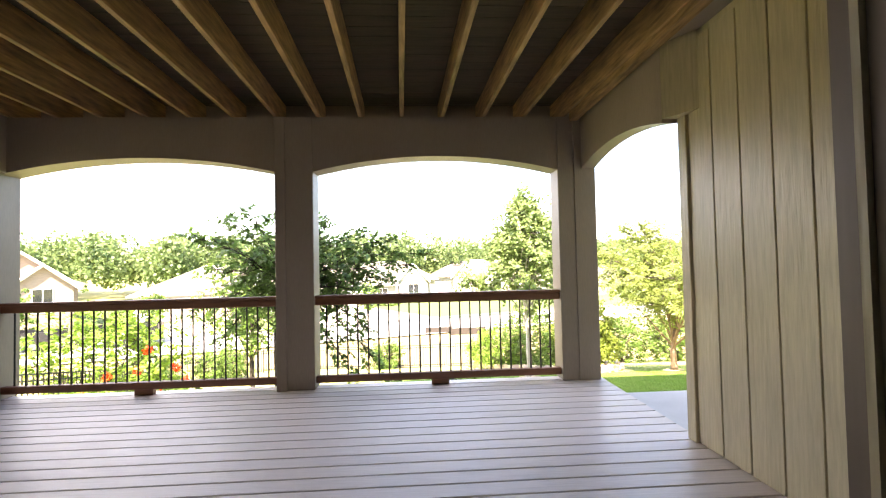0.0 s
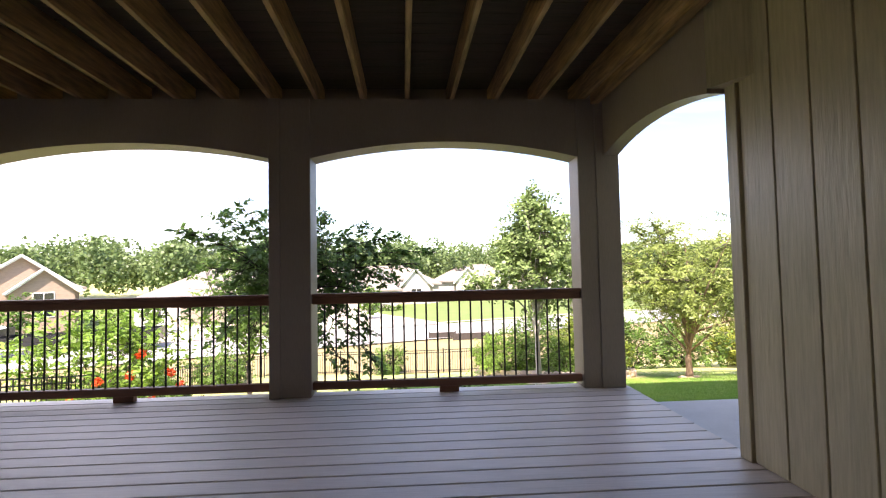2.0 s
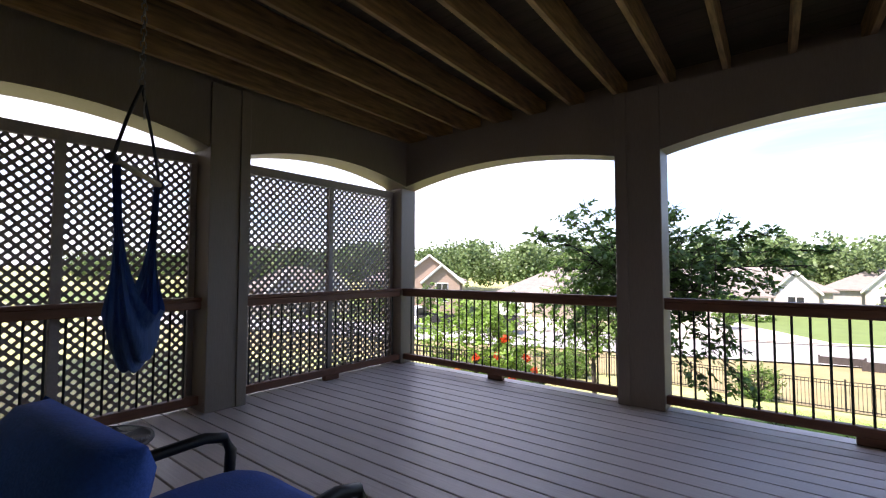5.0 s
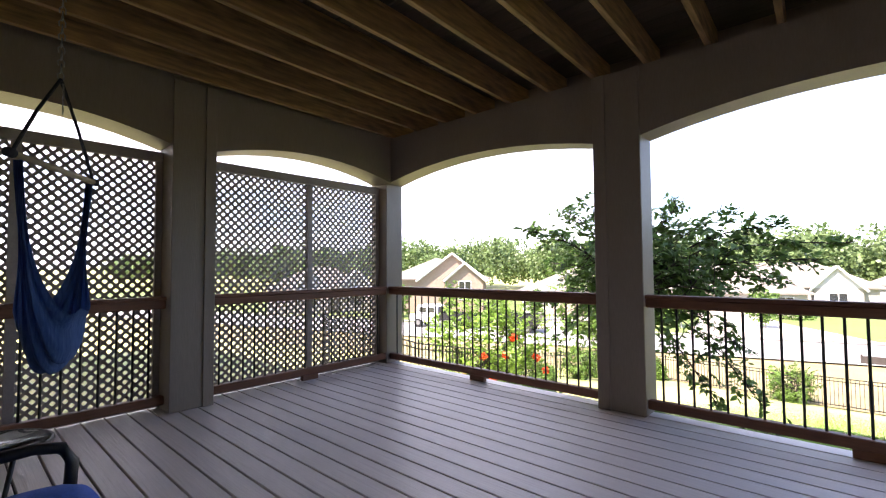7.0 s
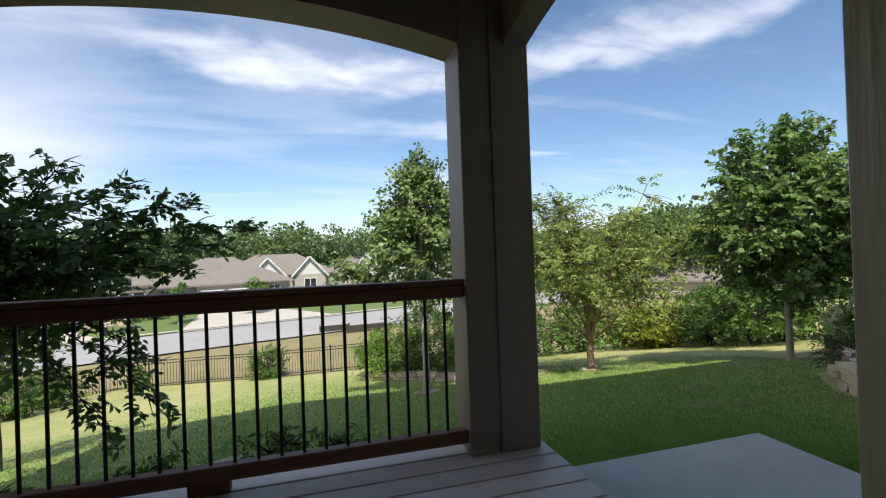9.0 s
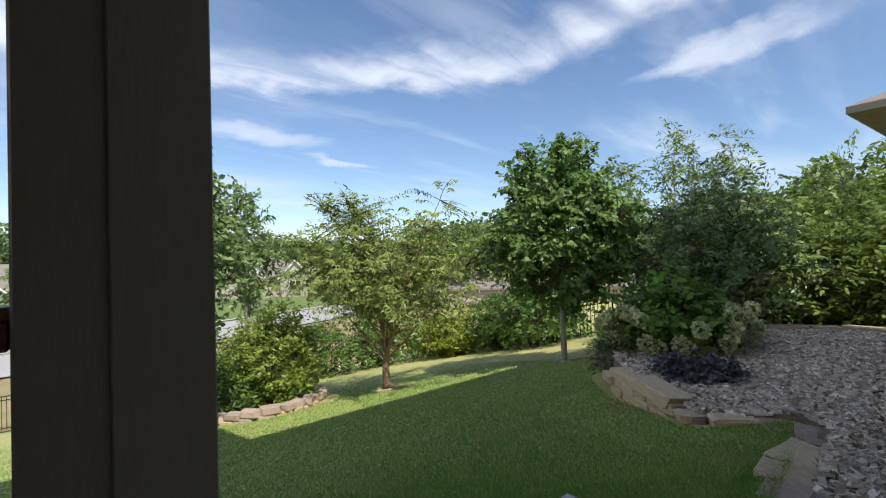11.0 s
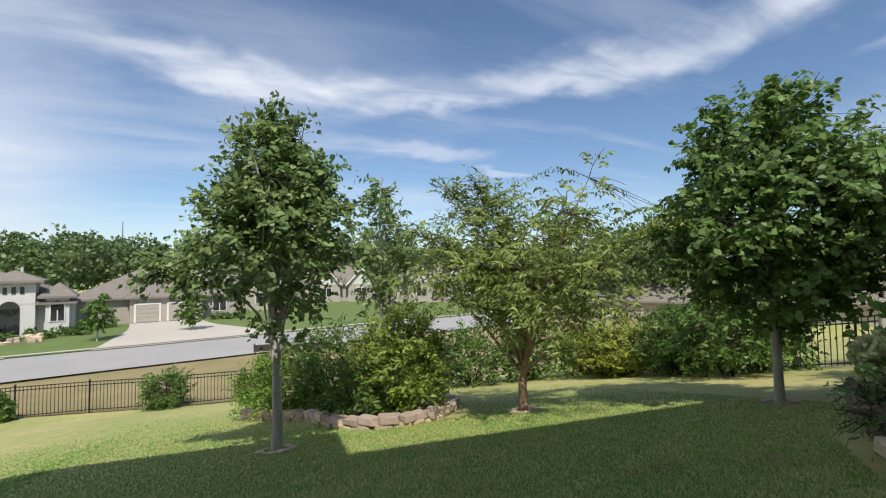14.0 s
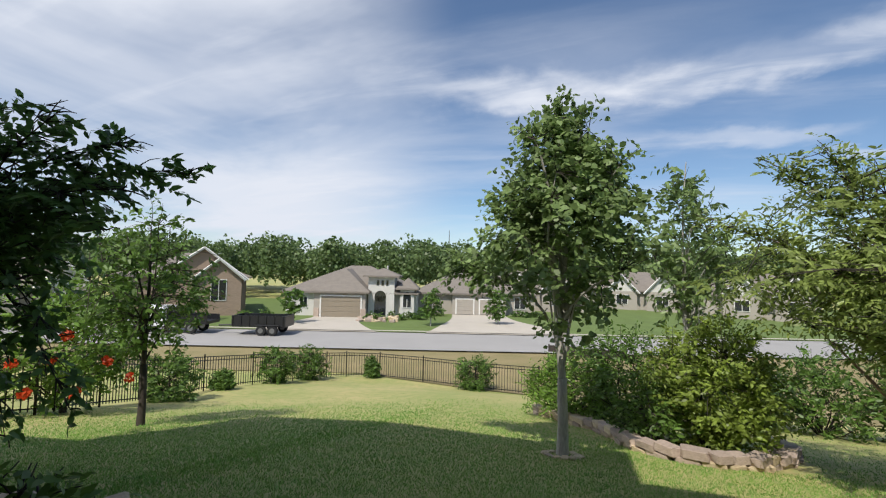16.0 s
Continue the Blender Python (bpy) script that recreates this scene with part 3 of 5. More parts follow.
# ---- railings ----
def railing(x0, y0, length, turn, n_bal, blocks, label, front=0.06):
    """A railing along its own x axis from (x0, y0); its near face looks along -y."""
    r = thing("railing", label, "railing", "porch railings", (x0, y0, 0), turn)
    part("top_rail", box(0, length, 0.0, 0.09, 0.835, 0.905, 0.008), M_RAIL, r)
    part("cap_edge", box(-0.006, length + 0.006, -0.006, 0.096, 0.905, 0.932, 0.004), M_RAIL, r)
    part("bottom_rail", box(0, length, 0.01, 0.075, 0.055, 0.125, 0.006), M_RAIL, r)
    bal = None
    for i in range(n_bal):
        x = length * (i + 1) / (n_bal + 1)
        if bal is None:
            b = part("baluster", tube([(0, 0.045, 0.12), (0, 0.045, 0.85)], 0.0085, 8), M_BLACK, r)
            bal = b.data
        else:
            b = new("baluster", bal)
            b.parent = r
        b.location.x = x
    for bx in blocks:
        part("support_block", box(bx - 0.09, bx + 0.09, 0.015, 0.07, 0.0, 0.056, 0.004), M_RAIL, r)
    return r


railing(-0.93, FY0 + 0.03, 2.51, 0, 23, [1.25], "stained wooden railing with black metal balusters")
railing(LX0, FY0 + 0.03, LX0 * -1 - 1.30, 0, 24, [1.33], "stained wooden railing with black metal balusters")
railing(LX0 + 0.0, 1.745, FY0 - 1.745, 90, 18, [1.02], "stained wooden railing in front of a lattice screen")
railing(LX0 + 0.0, -0.54, 1.41 + 0.54, 90, 17, [1.0], "stained wooden railing in front of a lattice screen")


# ---- lattice screens ----
def lattice(y0, y1, z0, z1, x, label):
    """A framed diagonal lattice screen in the plane x, with a stile in the middle."""
    s = thing("lattice_screen", label, "lattice", "lattice screens", (x, y0, 0))
    W = y1 - y0
    part("top_rail", box(-0.03, 0.03, 0, W, z1, z1 + 0.085, 0.004), M_LATT, s)
    part("bottom_rail", box(-0.025, 0.025, 0, W, z0 - 0.05, z0, 0.004), M_LATT, s)
    part("stile", box(-0.026, 0.03, W / 2 + 0.03, W / 2 + 0.09, z0, z1, 0.003), M_LATT, s)
    part("stile", box(-0.026, 0.026, 0, 0.05, z0, z1, 0.003), M_LATT, s)
    part("stile", box(-0.026, 0.026, W - 0.05, W, z0, z1, 0.003), M_LATT, s)
    step, hw, H = 0.0735, 0.0118, z1 - z0
    for sign, xa in ((1, 0.004), (-1, -0.006)):
        k = -int(H / step) - 1
        while k * step < W:
            a0 = k * step
            # line y = a0 + sign-dependent height; clip to the panel
            lo, hi = max(0.0, -a0), min(H, W - a0)
            if hi - lo > 0.05:
                c0, c1 = (a0 + lo, lo), (a0 + hi, hi)
                if sign < 0:
                    c0, c1 = (W - c0[0], c0[1]), (W - c1[0], c1[1])
                dy, dz = c1[0] - c0[0], c1[1] - c0[1]
                L = math.hypot(dy, dz)
                oy, oz = -dz / L * hw, dy / L * hw
                bm = bmesh.new()
                f = [bm.verts.new((xx, c[0] + q * oy, z0 + c[1] + q * oz)) for xx in (xa - 0.004, xa + 0.005) for c, q in ((c0, 1), (c1, 1), (c1, -1), (c0, -1))]
                bm.faces.new(f[3::-1])
                bm.faces.new(f[4:])
                for i in range(4):
                    bm.faces.new((f[i], f[(i + 1) % 4], f[4 + (i + 1) % 4], f[4 + i]))
                bmesh.ops.recalc_face_normals(bm, faces=bm.faces)
                part("slat", bm, M_LATT, s)
            k += 1
    return s


lattice(1.745, FY0, 0.06, 2.07, -4.10, "grey-brown diagonal lattice screen filling a porch bay")
lattice(-0.53, 1.41, 0.06, 2.07, -4.10, "grey-brown diagonal lattice screen filling a porch bay")


# ---- trees and shrubs ----
def crown_points(r, n_clump, centre, radii, hollow=0.3, lumps=0.15, shape=None, taper=0.0):
    """Clump places through a crown: denser towards its skin, with an uneven outline."""
    d = r.normal(size=(n_clump, 3))
    d /= np.linalg.norm(d, axis=1)[:, None]
    rad = hollow + (1 - hollow) * r.uniform(0, 1, n_clump) ** 0.6
    ph = r.uniform(0, 6.28, 3)
    lump = np.sin(3.1 * d[:, 0] + ph[0]) + np.sin(3.7 * d[:, 1] + ph[1]) + np.sin(4.3 * d[:, 2] + 2 * d[:, 0] + ph[2])
    rad *= 1 + lumps * (0.45 * lump + np.clip(r.normal(size=n_clump), -1.2, 1.4) * 0.5)
    if shape is not None:
        rad *= shape(d)
    p = d * rad[:, None]
    p[:, :2] *= (1 - taper * np.clip(p[:, 2:] + 0.1, -0.3, 1))
    return np.asarray(centre) + p * np.asarray(radii), d


def limb(bm, a, b, r0, r1, r, bend=0.12, n=5, sides=6, sag=0.10):
    a, b = Vector(a), Vector(b)
    L = (b - a).length
    off = Vector(r.normal(size=3)) * bend * L
    pts = [a.lerp(b, i / n) + off * math.sin(math.pi * i / n) * 0.5 + Vector((0, 0, sag * L * math.sin(math.pi * i / n))) for i in range(n + 1)]
    add_tube(bm, pts, [r0 + (r1 - r0) * i / n for i in range(n + 1)], sides, cap=False)
    return pts


def sprays(r, c, d, nodes, reach, flat):
    """A twig to each clump from the nearest limb: where it leaves the limb, its tip and its direction."""
    nodes = np.asarray([tuple(p) for p in nodes])
    near = nodes[np.argmin(((c[:, None, :] - nodes[None]) ** 2).sum(2), axis=1)]
    ax = c - near
    ax /= np.linalg.norm(ax, axis=1)[:, None] + 1e-6
    ax = ax * 0.7 + d * 0.5 + r.normal(size=c.shape) * 0.35
    ax[:, 2] *= flat
    ax /= np.linalg.norm(ax, axis=1)[:, None] + 1e-6
    return near, c + ax * reach, ax


def tree(name, label, base, fork, trunk_r, centre, radii, n_clump, per, size, aspect, leaf, bark, seed,
         n_limb=14, hollow=0.3, lumps=0.18, reach=0.2, flat=0.7, shape=None, droop=0.3, category="tree", group="", extra=(), taper=0.0, airy=0.0, arches=(), row=8, face=0.7, fill=1):
    """A tree from its base: tapered trunk, limbs, twigs to every clump, leaves one by one. extra: more limb ends; arches: long leafy shoots."""
    r = rng(seed)
    t = thing(name, label, category, group, base)
    c, d = crown_points(r, n_clump, centre, radii, hollow, lumps, shape, taper)
    full = r.uniform(0, 1, len(c)) > airy * np.clip((centre[2] + 0.2 - c[:, 2]) / radii[2] * 2.0, 0, 1.4)
    c, d = c[full], d[full]
    for e, k, s in extra:
        q = np.asarray(e) + r.normal(size=(k, 3)) * s
        c, d = np.vstack([c, q]), np.vstack([d, (q - np.asarray(centre)) / np.linalg.norm(q - np.asarray(centre), axis=1)[:, None]])
    bm = bmesh.new()
    add_tube(bm, [(0, 0, -0.15), (0.005, 0, 0.02), (0.012, 0.008, fork * 0.4), (0, 0.012, fork * 0.75), (0, 0, fork)],
             [trunk_r * 1.55, trunk_r * 1.2, trunk_r, trunk_r * 0.94, trunk_r * 0.9], 12)
    part("trunk", bm, bark, t, smooth=True)
    bm = bmesh.new()
    top = Vector(centre) + Vector((0, 0, radii[2] * 0.8))
    nodes = limb(bm, (0, 0, fork - 0.03), top, trunk_r * 0.75, 0.008, r, 0.05, 8, 8)[2:]
    ends = [c[k] for k in r.choice(len(c), min(n_limb, len(c)), replace=False)] + [np.asarray(e[0]) for e in extra]
    for e in ends:
        q = Vector(e)
        lo = Vector((0, 0, fork - 0.02)).lerp(top, r.uniform(0.0, 0.55) ** 1.3)
        nodes += limb(bm, lo, lo.lerp(q, 0.92), trunk_r * r.uniform(0.25, 0.45), 0.006, r, n=6)[2:]
    core = len(c)
    for e in arches:
        q = Vector(e)
        lo = Vector((0, 0, fork)).lerp(top, 0.45)
        line = limb(bm, lo, q, 0.010, 0.003, r, 0.04, 8, sag=0.09)
        nodes += line[2:]
        k = int((q - lo).length / 0.055)
        for i in range(k):
            f = (0.15 + 0.85 * i / k) * 7.99
            a, b = line[int(f)], line[int(f) + 1]
            c = np.vstack([c, np.asarray(a.lerp(b, f - int(f)))[None] + r.normal(size=(1, 3)) * 0.045 * (1.3 - i / k)])
            d = np.vstack([d, np.asarray((b - a).normalized())[None] * 2.5])
    part("branching", bm, bark, t, smooth=True)
    near, tips, ax = sprays(r, c, d, nodes, reach, flat)
    bm = bmesh.new()
    for a, b in zip(near, tips):
        limb(bm, a, b, 0.007, 0.003, r, 0.08, 3, 3, 0.03)
    tagged(part("twig_work", bm, M_BARKD, t, smooth=True), kind="stuff")
    leaves = [shoot_leaves(r, c[:core], ax[:core], per, reach, size, aspect, droop, flat, row, face)]
    if arches:
        leaves.append(shoot_leaves(r, c[core:], ax[core:], row * fill, reach * 0.8, size, aspect, 0.15, 0.8, row, 0.2))
    mesh_arrays("crown", np.concatenate(leaves), 6, leaf, t)
    return t


def shrub(name, label, base, radii, n_clump, per, size, aspect, leaf, seed, lumps=0.16, reach=0.2, category="shrub",
          group="", stem=M_BARKD, droop=0.1, lift=0.9, flat=0.8):
    """A shrub down to the ground: stems and a leafy mound."""
    r = rng(seed)
    t = thing(name, label, category, group, base)
    c, d = crown_points(r, n_clump, (0, 0, radii[2] * lift), radii, 0.35, lumps)
    c[:, 2] = np.where(c[:, 2] < 0.06, np.abs(c[:, 2]) * 0.5 + 0.06, c[:, 2])
    bm = bmesh.new()
    nodes = []
    for k in r.choice(len(c), min(14, len(c)), replace=False):
        nodes += limb(bm, (r.normal() * 0.06, r.normal() * 0.06, -0.05), c[k] * 0.9, 0.02, 0.006, r, n=4, sides=5)[1:]
    near, tips, ax = sprays(r, c, d, nodes, reach, flat)
    for a, b in zip(near, tips):
        limb(bm, a, b, 0.007, 0.003, r, 0.08, 2, 3, 0.03)
    part("stem", bm, stem, t, smooth=True)
    mesh_arrays("foliage", shoot_leaves(r, c, ax, per, reach, size, aspect, droop, flat), 6, leaf, t)
    return t


def gz(x, y):
    return (x, y, ground_z(x, y))


def egg(d):
    return 1.0 - 0.35 * np.clip(d[:, 2], 0, 1) * (1 - np.clip(d[:, 2], 0, 1)) * 2.2


def umbrella(d):
    return 1.0 + 0.12 * d[:, 2]


tree("tulip_tree", "young broad-leaved tree with a pale grey trunk on the lawn", gz(2.65, 9.5), 0.92, 0.062, (0.0, 0, 2.74),
     (1.08, 1.08, 1.43), 520, 30, 0.082, 0.8, L_TULIP, M_BARK, 11, n_limb=26, taper=0.34, reach=0.17, hollow=0.2, lumps=0.1, airy=0.6,
     row=6, droop=0.15, face=0.5, extra=[((-1.3, 0.2, 2.3), 12, 0.13), ((-1.0, 0.15, 2.15), 10, 0.14), ((-0.02, 0, 4.12), 8, 0.08), ((-0.05, 0, 3.95), 8, 0.1)])
tree("feathery_tree", "small spreading tree with feathery light-green leaves", gz(6.42, 10.05), 0.5, 0.075, (0.0, 0, 2.3),
     (1.95, 1.95, 1.2), 400, 48, 0.09, 0.34, L_FEATH, M_BARKB, 12, n_limb=34, hollow=0.2, lumps=0.22, shape=umbrella, reach=0.26, flat=0.4, row=12, fill=2,
     arches=[(-1.35, 0.1, 3.7), (-0.9, -0.2, 3.75), (-0.2, 0.3, 3.6), (1.5, 0.1, 3.3), (0.75, -0.3, 3.4), (2.5, 0.3, 2.6), (-2.0, 0.0, 3.0)])
tree("maple_tree", "dense dark-green maple with a thin grey trunk", gz(9.25, 7.9), 1.25, 0.055, (0.0, 0, 2.7),
     (1.5, 1.5, 1.52), 480, 36, 0.105, 0.72, L_MAPLE, M_BARK, 13, n_limb=24, taper=0.16, lumps=0.12, reach=0.2, row=9, droop=0.3, face=0.5, arches=[(0.0, 0.0, 4.45), (-0.75, 0.3, 4.2), (0.8, -0.2, 4.15), (0.35, 0.4, 4.2), (-0.35, -0.3, 4.25)])
tree("slender_tree", "slim young tree with upright leafy shoots", gz(4.7, 13.0), 1.0, 0.04, (0.0, 0, 3.5),
     (0.7, 0.7, 1.9), 130, 20, 0.14, 0.45, L_TULIP, M_BARK, 14, n_limb=16, lumps=0.25, flat=1.2)
tree("crabapple_tree", "dark-leaved ornamental tree with long arching shoots close to the porch", gz(-1.95, 5.95), 1.2, 0.06, (0.3, 0, 1.95),
     (0.95, 0.8, 0.66), 120, 30, 0.085, 0.5, L_DARK, M_BARKD, 15, n_limb=24, lumps=0.25, reach=0.17, flat=0.6, row=10, face=0.3,
     arches=[(-0.75, -1.0, 2.52), (-1.3, 0.1, 2.65), (-1.0, 0.1, 2.10), (-0.9, 0.3, 2.90), (-0.45, 0.0, 2.98), (0.0, 0.2, 2.95), (0.3, 0.1, 2.90), (0.75, -0.1, 2.75), (0.65, 0.3, 2.90), (1.3, 0.0, 2.68),
             (1.75, 0.25, 2.50), (2.2, 0.3, 2.28), (1.95, 0.0, 2.10), (1.7, 0.1, 1.85), (1.4, 0.0, 1.1), (1.45, 0.1, 0.6), (1.15, -0.1, 0.45), (-1.2, 0.0, 1.5), (-0.9, 0.1, 1.0)])
tree("small_tree", "small dark-green tree with a thin trunk by the fence", gz(-3.4, 8.95), 0.9, 0.05, (0.0, 0, 2.1),
     (0.95, 0.95, 1.1), 200, 22, 0.095, 0.5, L_HEDGE, M_BARKD, 16, n_limb=16)
shrub("vine_shrub", "bright-green trumpet vine with orange-red flowers on the fence", gz(-7.0, 10.2), (1.6, 1.5, 1.25), 240, 24, 0.12, 0.5, L_VINE, 21, lift=1.15)
shrub("bed_shrub", "broad green shrub in the stone-edged bed", gz(4.75, 11.5), (0.88, 0.9, 1.0), 250, 40, 0.082, 0.5, L_BED, 22)
shrub("bed_shrub", "bright-green leafy shrub in the stone-edged bed", gz(2.7, 13.9), (1.0, 1.0, 0.75), 200, 36, 0.10, 0.32, L_VINE, 23)
shrub("bed_shrub", "dark-green shrub in the stone-edged bed", gz(3.7, 13.1), (0.9, 0.9, 0.95), 180, 36, 0.085, 0.45, L_HEDGE, 24)
for i, (hx, hy, rr, hh, lf) in enumerate([(8.2, 16.6, 1.5, 1.0, L_HEDGE), (10.2, 16.3, 1.4, 1.0, L_HEDGE), (12.2, 16.4, 1.3, 0.85, L_YELL),
                                          (13.6, 15.2, 1.3, 0.9, L_YELL), (14.2, 13.4, 1.3, 1.05, L_HEDGE), (14.0, 11.6, 1.2, 1.1, L_HEDGE),
                                          (12.4, 11.2, 1.2, 1.2, L_HEDGE), (6.6, 17.6, 1.3, 0.9, L_HEDGE), (11.6, 14.2, 0.95, 0.8, L_YELL), (12.5, 12.8, 1.0, 1.0, L_HEDGE)]):
    shrub("hedge_shrub", "yellow-green hedge shrub along the garden edge" if lf is L_YELL else "dark-green hedge shrub along the garden edge",
          gz(hx, hy), (rr, rr, hh), 220, 22, 0.13, 0.45, lf, 40 + i, group="garden hedge")
shrub("bed_shrub", "small dark-green shrub at the stone edging", gz(3.85, 11.3), (0.5, 0.5, 0.5), 90, 22, 0.1, 0.45, L_HEDGE, 27)
hydrangea = shrub("hydrangea", "hydrangea with pale-green flower heads in the mulch bed", gz(7.9, 5.15), (0.88, 0.72, 0.52), 190, 24, 0.11, 0.6, L_VINE, 25)
shrub("evergreen_shrub", "large dark bushy shrub behind the hydrangea", gz(10.5, 5.6), (1.5, 1.4, 1.55), 400, 40, 0.1, 0.4, L_VIB, 26, flat=0.35, droop=0.3, reach=0.28)
for i, (hx, hy, rr, hh) in enumerate([(13.2, 6.2, 1.7, 1.6), (13.8, 3.8, 1.8, 1.75), (14.4, 1.2, 1.8, 1.8), (12.6, 2.0, 1.2, 1.1), (11.5, 4.9, 1.1, 1.0), (11.9, 3.5, 1.05, 0.95), (11.7, 2.3, 0.9, 0.85)]):
    shrub("tall_shrub", "tall light-green leafy shrub beyond the mulch bed", gz(hx, hy), (rr, rr, hh), 360, 24, 0.13, 0.45, L_SHRUB, 60 + i, group="tall shrubs", reach=0.26)
for i, (hx, hy, hh) in enumerate([(15.6, 8.2, 2.4), (14.6, 9.4, 2.0), (16.6, 7.2, 2.1)]):
    tree("upright_tree", "tall narrow tree with upright shoots", gz(hx, hy), 1.5, 0.06, (0, 0, 1.5 + hh), (0.7, 0.7, hh), 120, 18, 0.13, 0.36,
         L_SHRUB, M_BARK, 70 + i, lumps=0.25, flat=1.3, reach=0.25, group="upright trees")


# ---- flowers ----
def blooms(parent_thing, places, radius, per, size, leaf, seed, name="bloom"):
    """Round heads of small petals, each a part of its plant."""
    r = rng(seed)
    for p in places:
        d = r.normal(size=(per, 3))
        d /= np.linalg.norm(d, axis=1)[:, None]
        pts = np.asarray(p) + d * radius * r.uniform(0.7, 1.05, (per, 1))
        mesh_arrays(name, leaf_verts(pts, size, 0.9, r, 0.0, d * 0.3), 6, leaf, parent_thing)


r = rng(5)
places = []
for k in range(28):
    a = r.uniform(math.pi * 0.75, math.pi * 1.75)
    h = r.uniform(0.22, 0.72)
    s = math.sqrt(max(0.1, 1 - (h - 0.45) ** 2 * 2.0))
    places.append((1.02 * s * math.cos(a), 0.9 * s * math.sin(a), h))
blooms(hydrangea, places, 0.1, 90, 0.05, L_FLOW, 6)
vine = [o for o in scene.objects if o.name.startswith("vine_shrub")][0]
places = [(math.cos(a) * 1.55 * s, math.sin(a) * 1.45 * s, h) for a, h, s in
          [(-1.1, 1.25, 0.98), (-0.75, 1.3, 1.0), (-0.95, 0.75, 1.0), (-0.5, 0.7, 1.02), (-0.2, 1.2, 1.02), (-1.4, 0.9, 1.02), (0.1, 0.8, 1.0), (-0.6, 1.7, 0.95), (-1.7, 1.4, 1.0), (0.35, 1.35, 1.0)]]
blooms(vine, places[:8], 0.09, 40, 0.075, L_ORANGE, 7, "flower_head")

# blue-green ground cover at the corner of the bed
shrub("groundcover", "low blue-green ground cover spilling in the mulch bed", (6.5, 4.38, -0.3), (0.3, 0.36, 0.12), 150, 32, 0.05, 0.6, L_BLUE, 31, category="plant", lift=0.5, reach=0.1)
shrub("low_juniper", "low dark juniper at the foot of the hydrangea", (6.95, 5.4, -0.46), (0.42, 0.36, 0.26), 80, 22, 0.07, 0.25, L_VIB, 32, category="plant", lift=0.6, reach=0.1)


# ---- stones ----
def stone_mesh(seed, w=1.0, d=1.0, h=1.0):
    """A roughly split block with chipped, uneven edges, about one by one by one, resting on z = 0."""
    r = rng(seed)
    bm = bmesh.new()
    bmesh.ops.create_cube(bm, size=1.0)
    bmesh.ops.bevel(bm, geom=bm.edges[:], offset=0.09, segments=1, affect="EDGES")
    for v in bm.verts:
        v.co += Vector(r.normal(size=3)) * 0.035
        v.co.z += 0.5
    me = bpy.data.meshes.new("stone")
    bm.to_mesh(me)
    bm.free()
    return me


STONES = [stone_mesh(s) for s in range(6)]
for me in STONES[:4]:
    me.materials.append(M_STONE)
for me in STONES[4:]:
    me.materials.append(M_STONE2)


def put_stone(parent_, k, x, y, z, w, d, h, turn, tilt=0.0):
    s = new("stone", STONES[k])
    s.parent = parent_
    s.matrix_basis = pose(x, y, z, tilt, 0, turn) @ Matrix.Diagonal((w, d, h, 1))
    return s


def stone_run(parent_, line, course, length, depth, kinds, seed, z_of, sink=0.02):
    """Courses of stones laid end to end along a line of points."""
    r = rng(seed)
    pts = [Vector(p) for p in line]
    for c in range(course):
        s = -r.uniform(0, length * 0.5)
        lens = [(b - a).length for a, b in zip(pts, pts[1:])]
        total = sum(lens)
        while s < total - length * 0.3:
            L = length * r.uniform(0.75, 1.3)
            m = min(max(s + L / 2, 0.02), total - 0.02)
            acc = 0
            for (a, b), ln in zip(zip(pts, pts[1:]), lens):
                if acc + ln >= m:
                    p = a.lerp(b, (m - acc) / ln)
                    ang = math.degrees(math.atan2(b.y - a.y, b.x - a.x))
                    break
                acc += ln
            h = 0.105
            put_stone(parent_, int(r.choice(kinds)), p.x + r.normal() * 0.012, p.y + r.normal() * 0.012, z_of(p.x, p.y) - sink + c * h,
                      L * 0.94, depth * r.uniform(0.85, 1.1), h * r.uniform(0.95, 1.05), ang + r.normal() * 1.3)
            s += L


bed_wall = structure("bed_wall", "low dry wall of split tan stones round the mulch bed", "stone wall")
stone_run(bed_wall, [(6.38, 5.12), (5.98, 4.64), (5.66, 4.2)], 2, 0.3, 0.2, [0, 1, 2, 3], 81, lambda x, y: -0.555 + 0.085 * (5.12 - y))
put_stone(bed_wall, 0, 6.24, 4.92, -0.375, 0.56, 0.24, 0.105, 51)
put_stone(bed_wall, 1, 5.84, 4.43, -0.345, 0.70, 0.25, 0.12, 52)
put_stone(bed_wall, 2, 6.44, 5.2, -0.47, 0.3, 0.22, 0.1, 47)
edging = structure("bed_edging", "flat tan and rose stones edging the mulch bed", "stone edging")
for k, x, y, w, d_, h_, turn in ((0, 5.52, 3.98, 0.3, 0.17, 0.07, -51), (1, 5.50, 3.71, 0.32, 0.19, 0.11, -52), (4, 5.70, 3.47, 0.29, 0.19, 0.11, -50),
                                 (5, 5.88, 3.25, 0.27, 0.2, 0.12, -49), (5, 5.66, 3.2, 0.26, 0.17, 0.1, -30)):
    put_stone(edging, k, x, y, -0.365, w, d_, h_, turn)
for k, (x, y, w, turn) in enumerate([(5.36, 3.17, 0.36, 12), (4.97, 3.2, 0.38, -8), (4.65, 3.19, 0.3, 3), (4.38, 3.12, 0.28, 6), (4.1, 3.08, 0.3, 10), (3.82, 3.07, 0.3, 14)]):
    put_stone(edging, [4, 1, 0, 5, 2, 3][k], x, y, -0.31, w * 0.95, 0.27, 0.115, turn, 2)
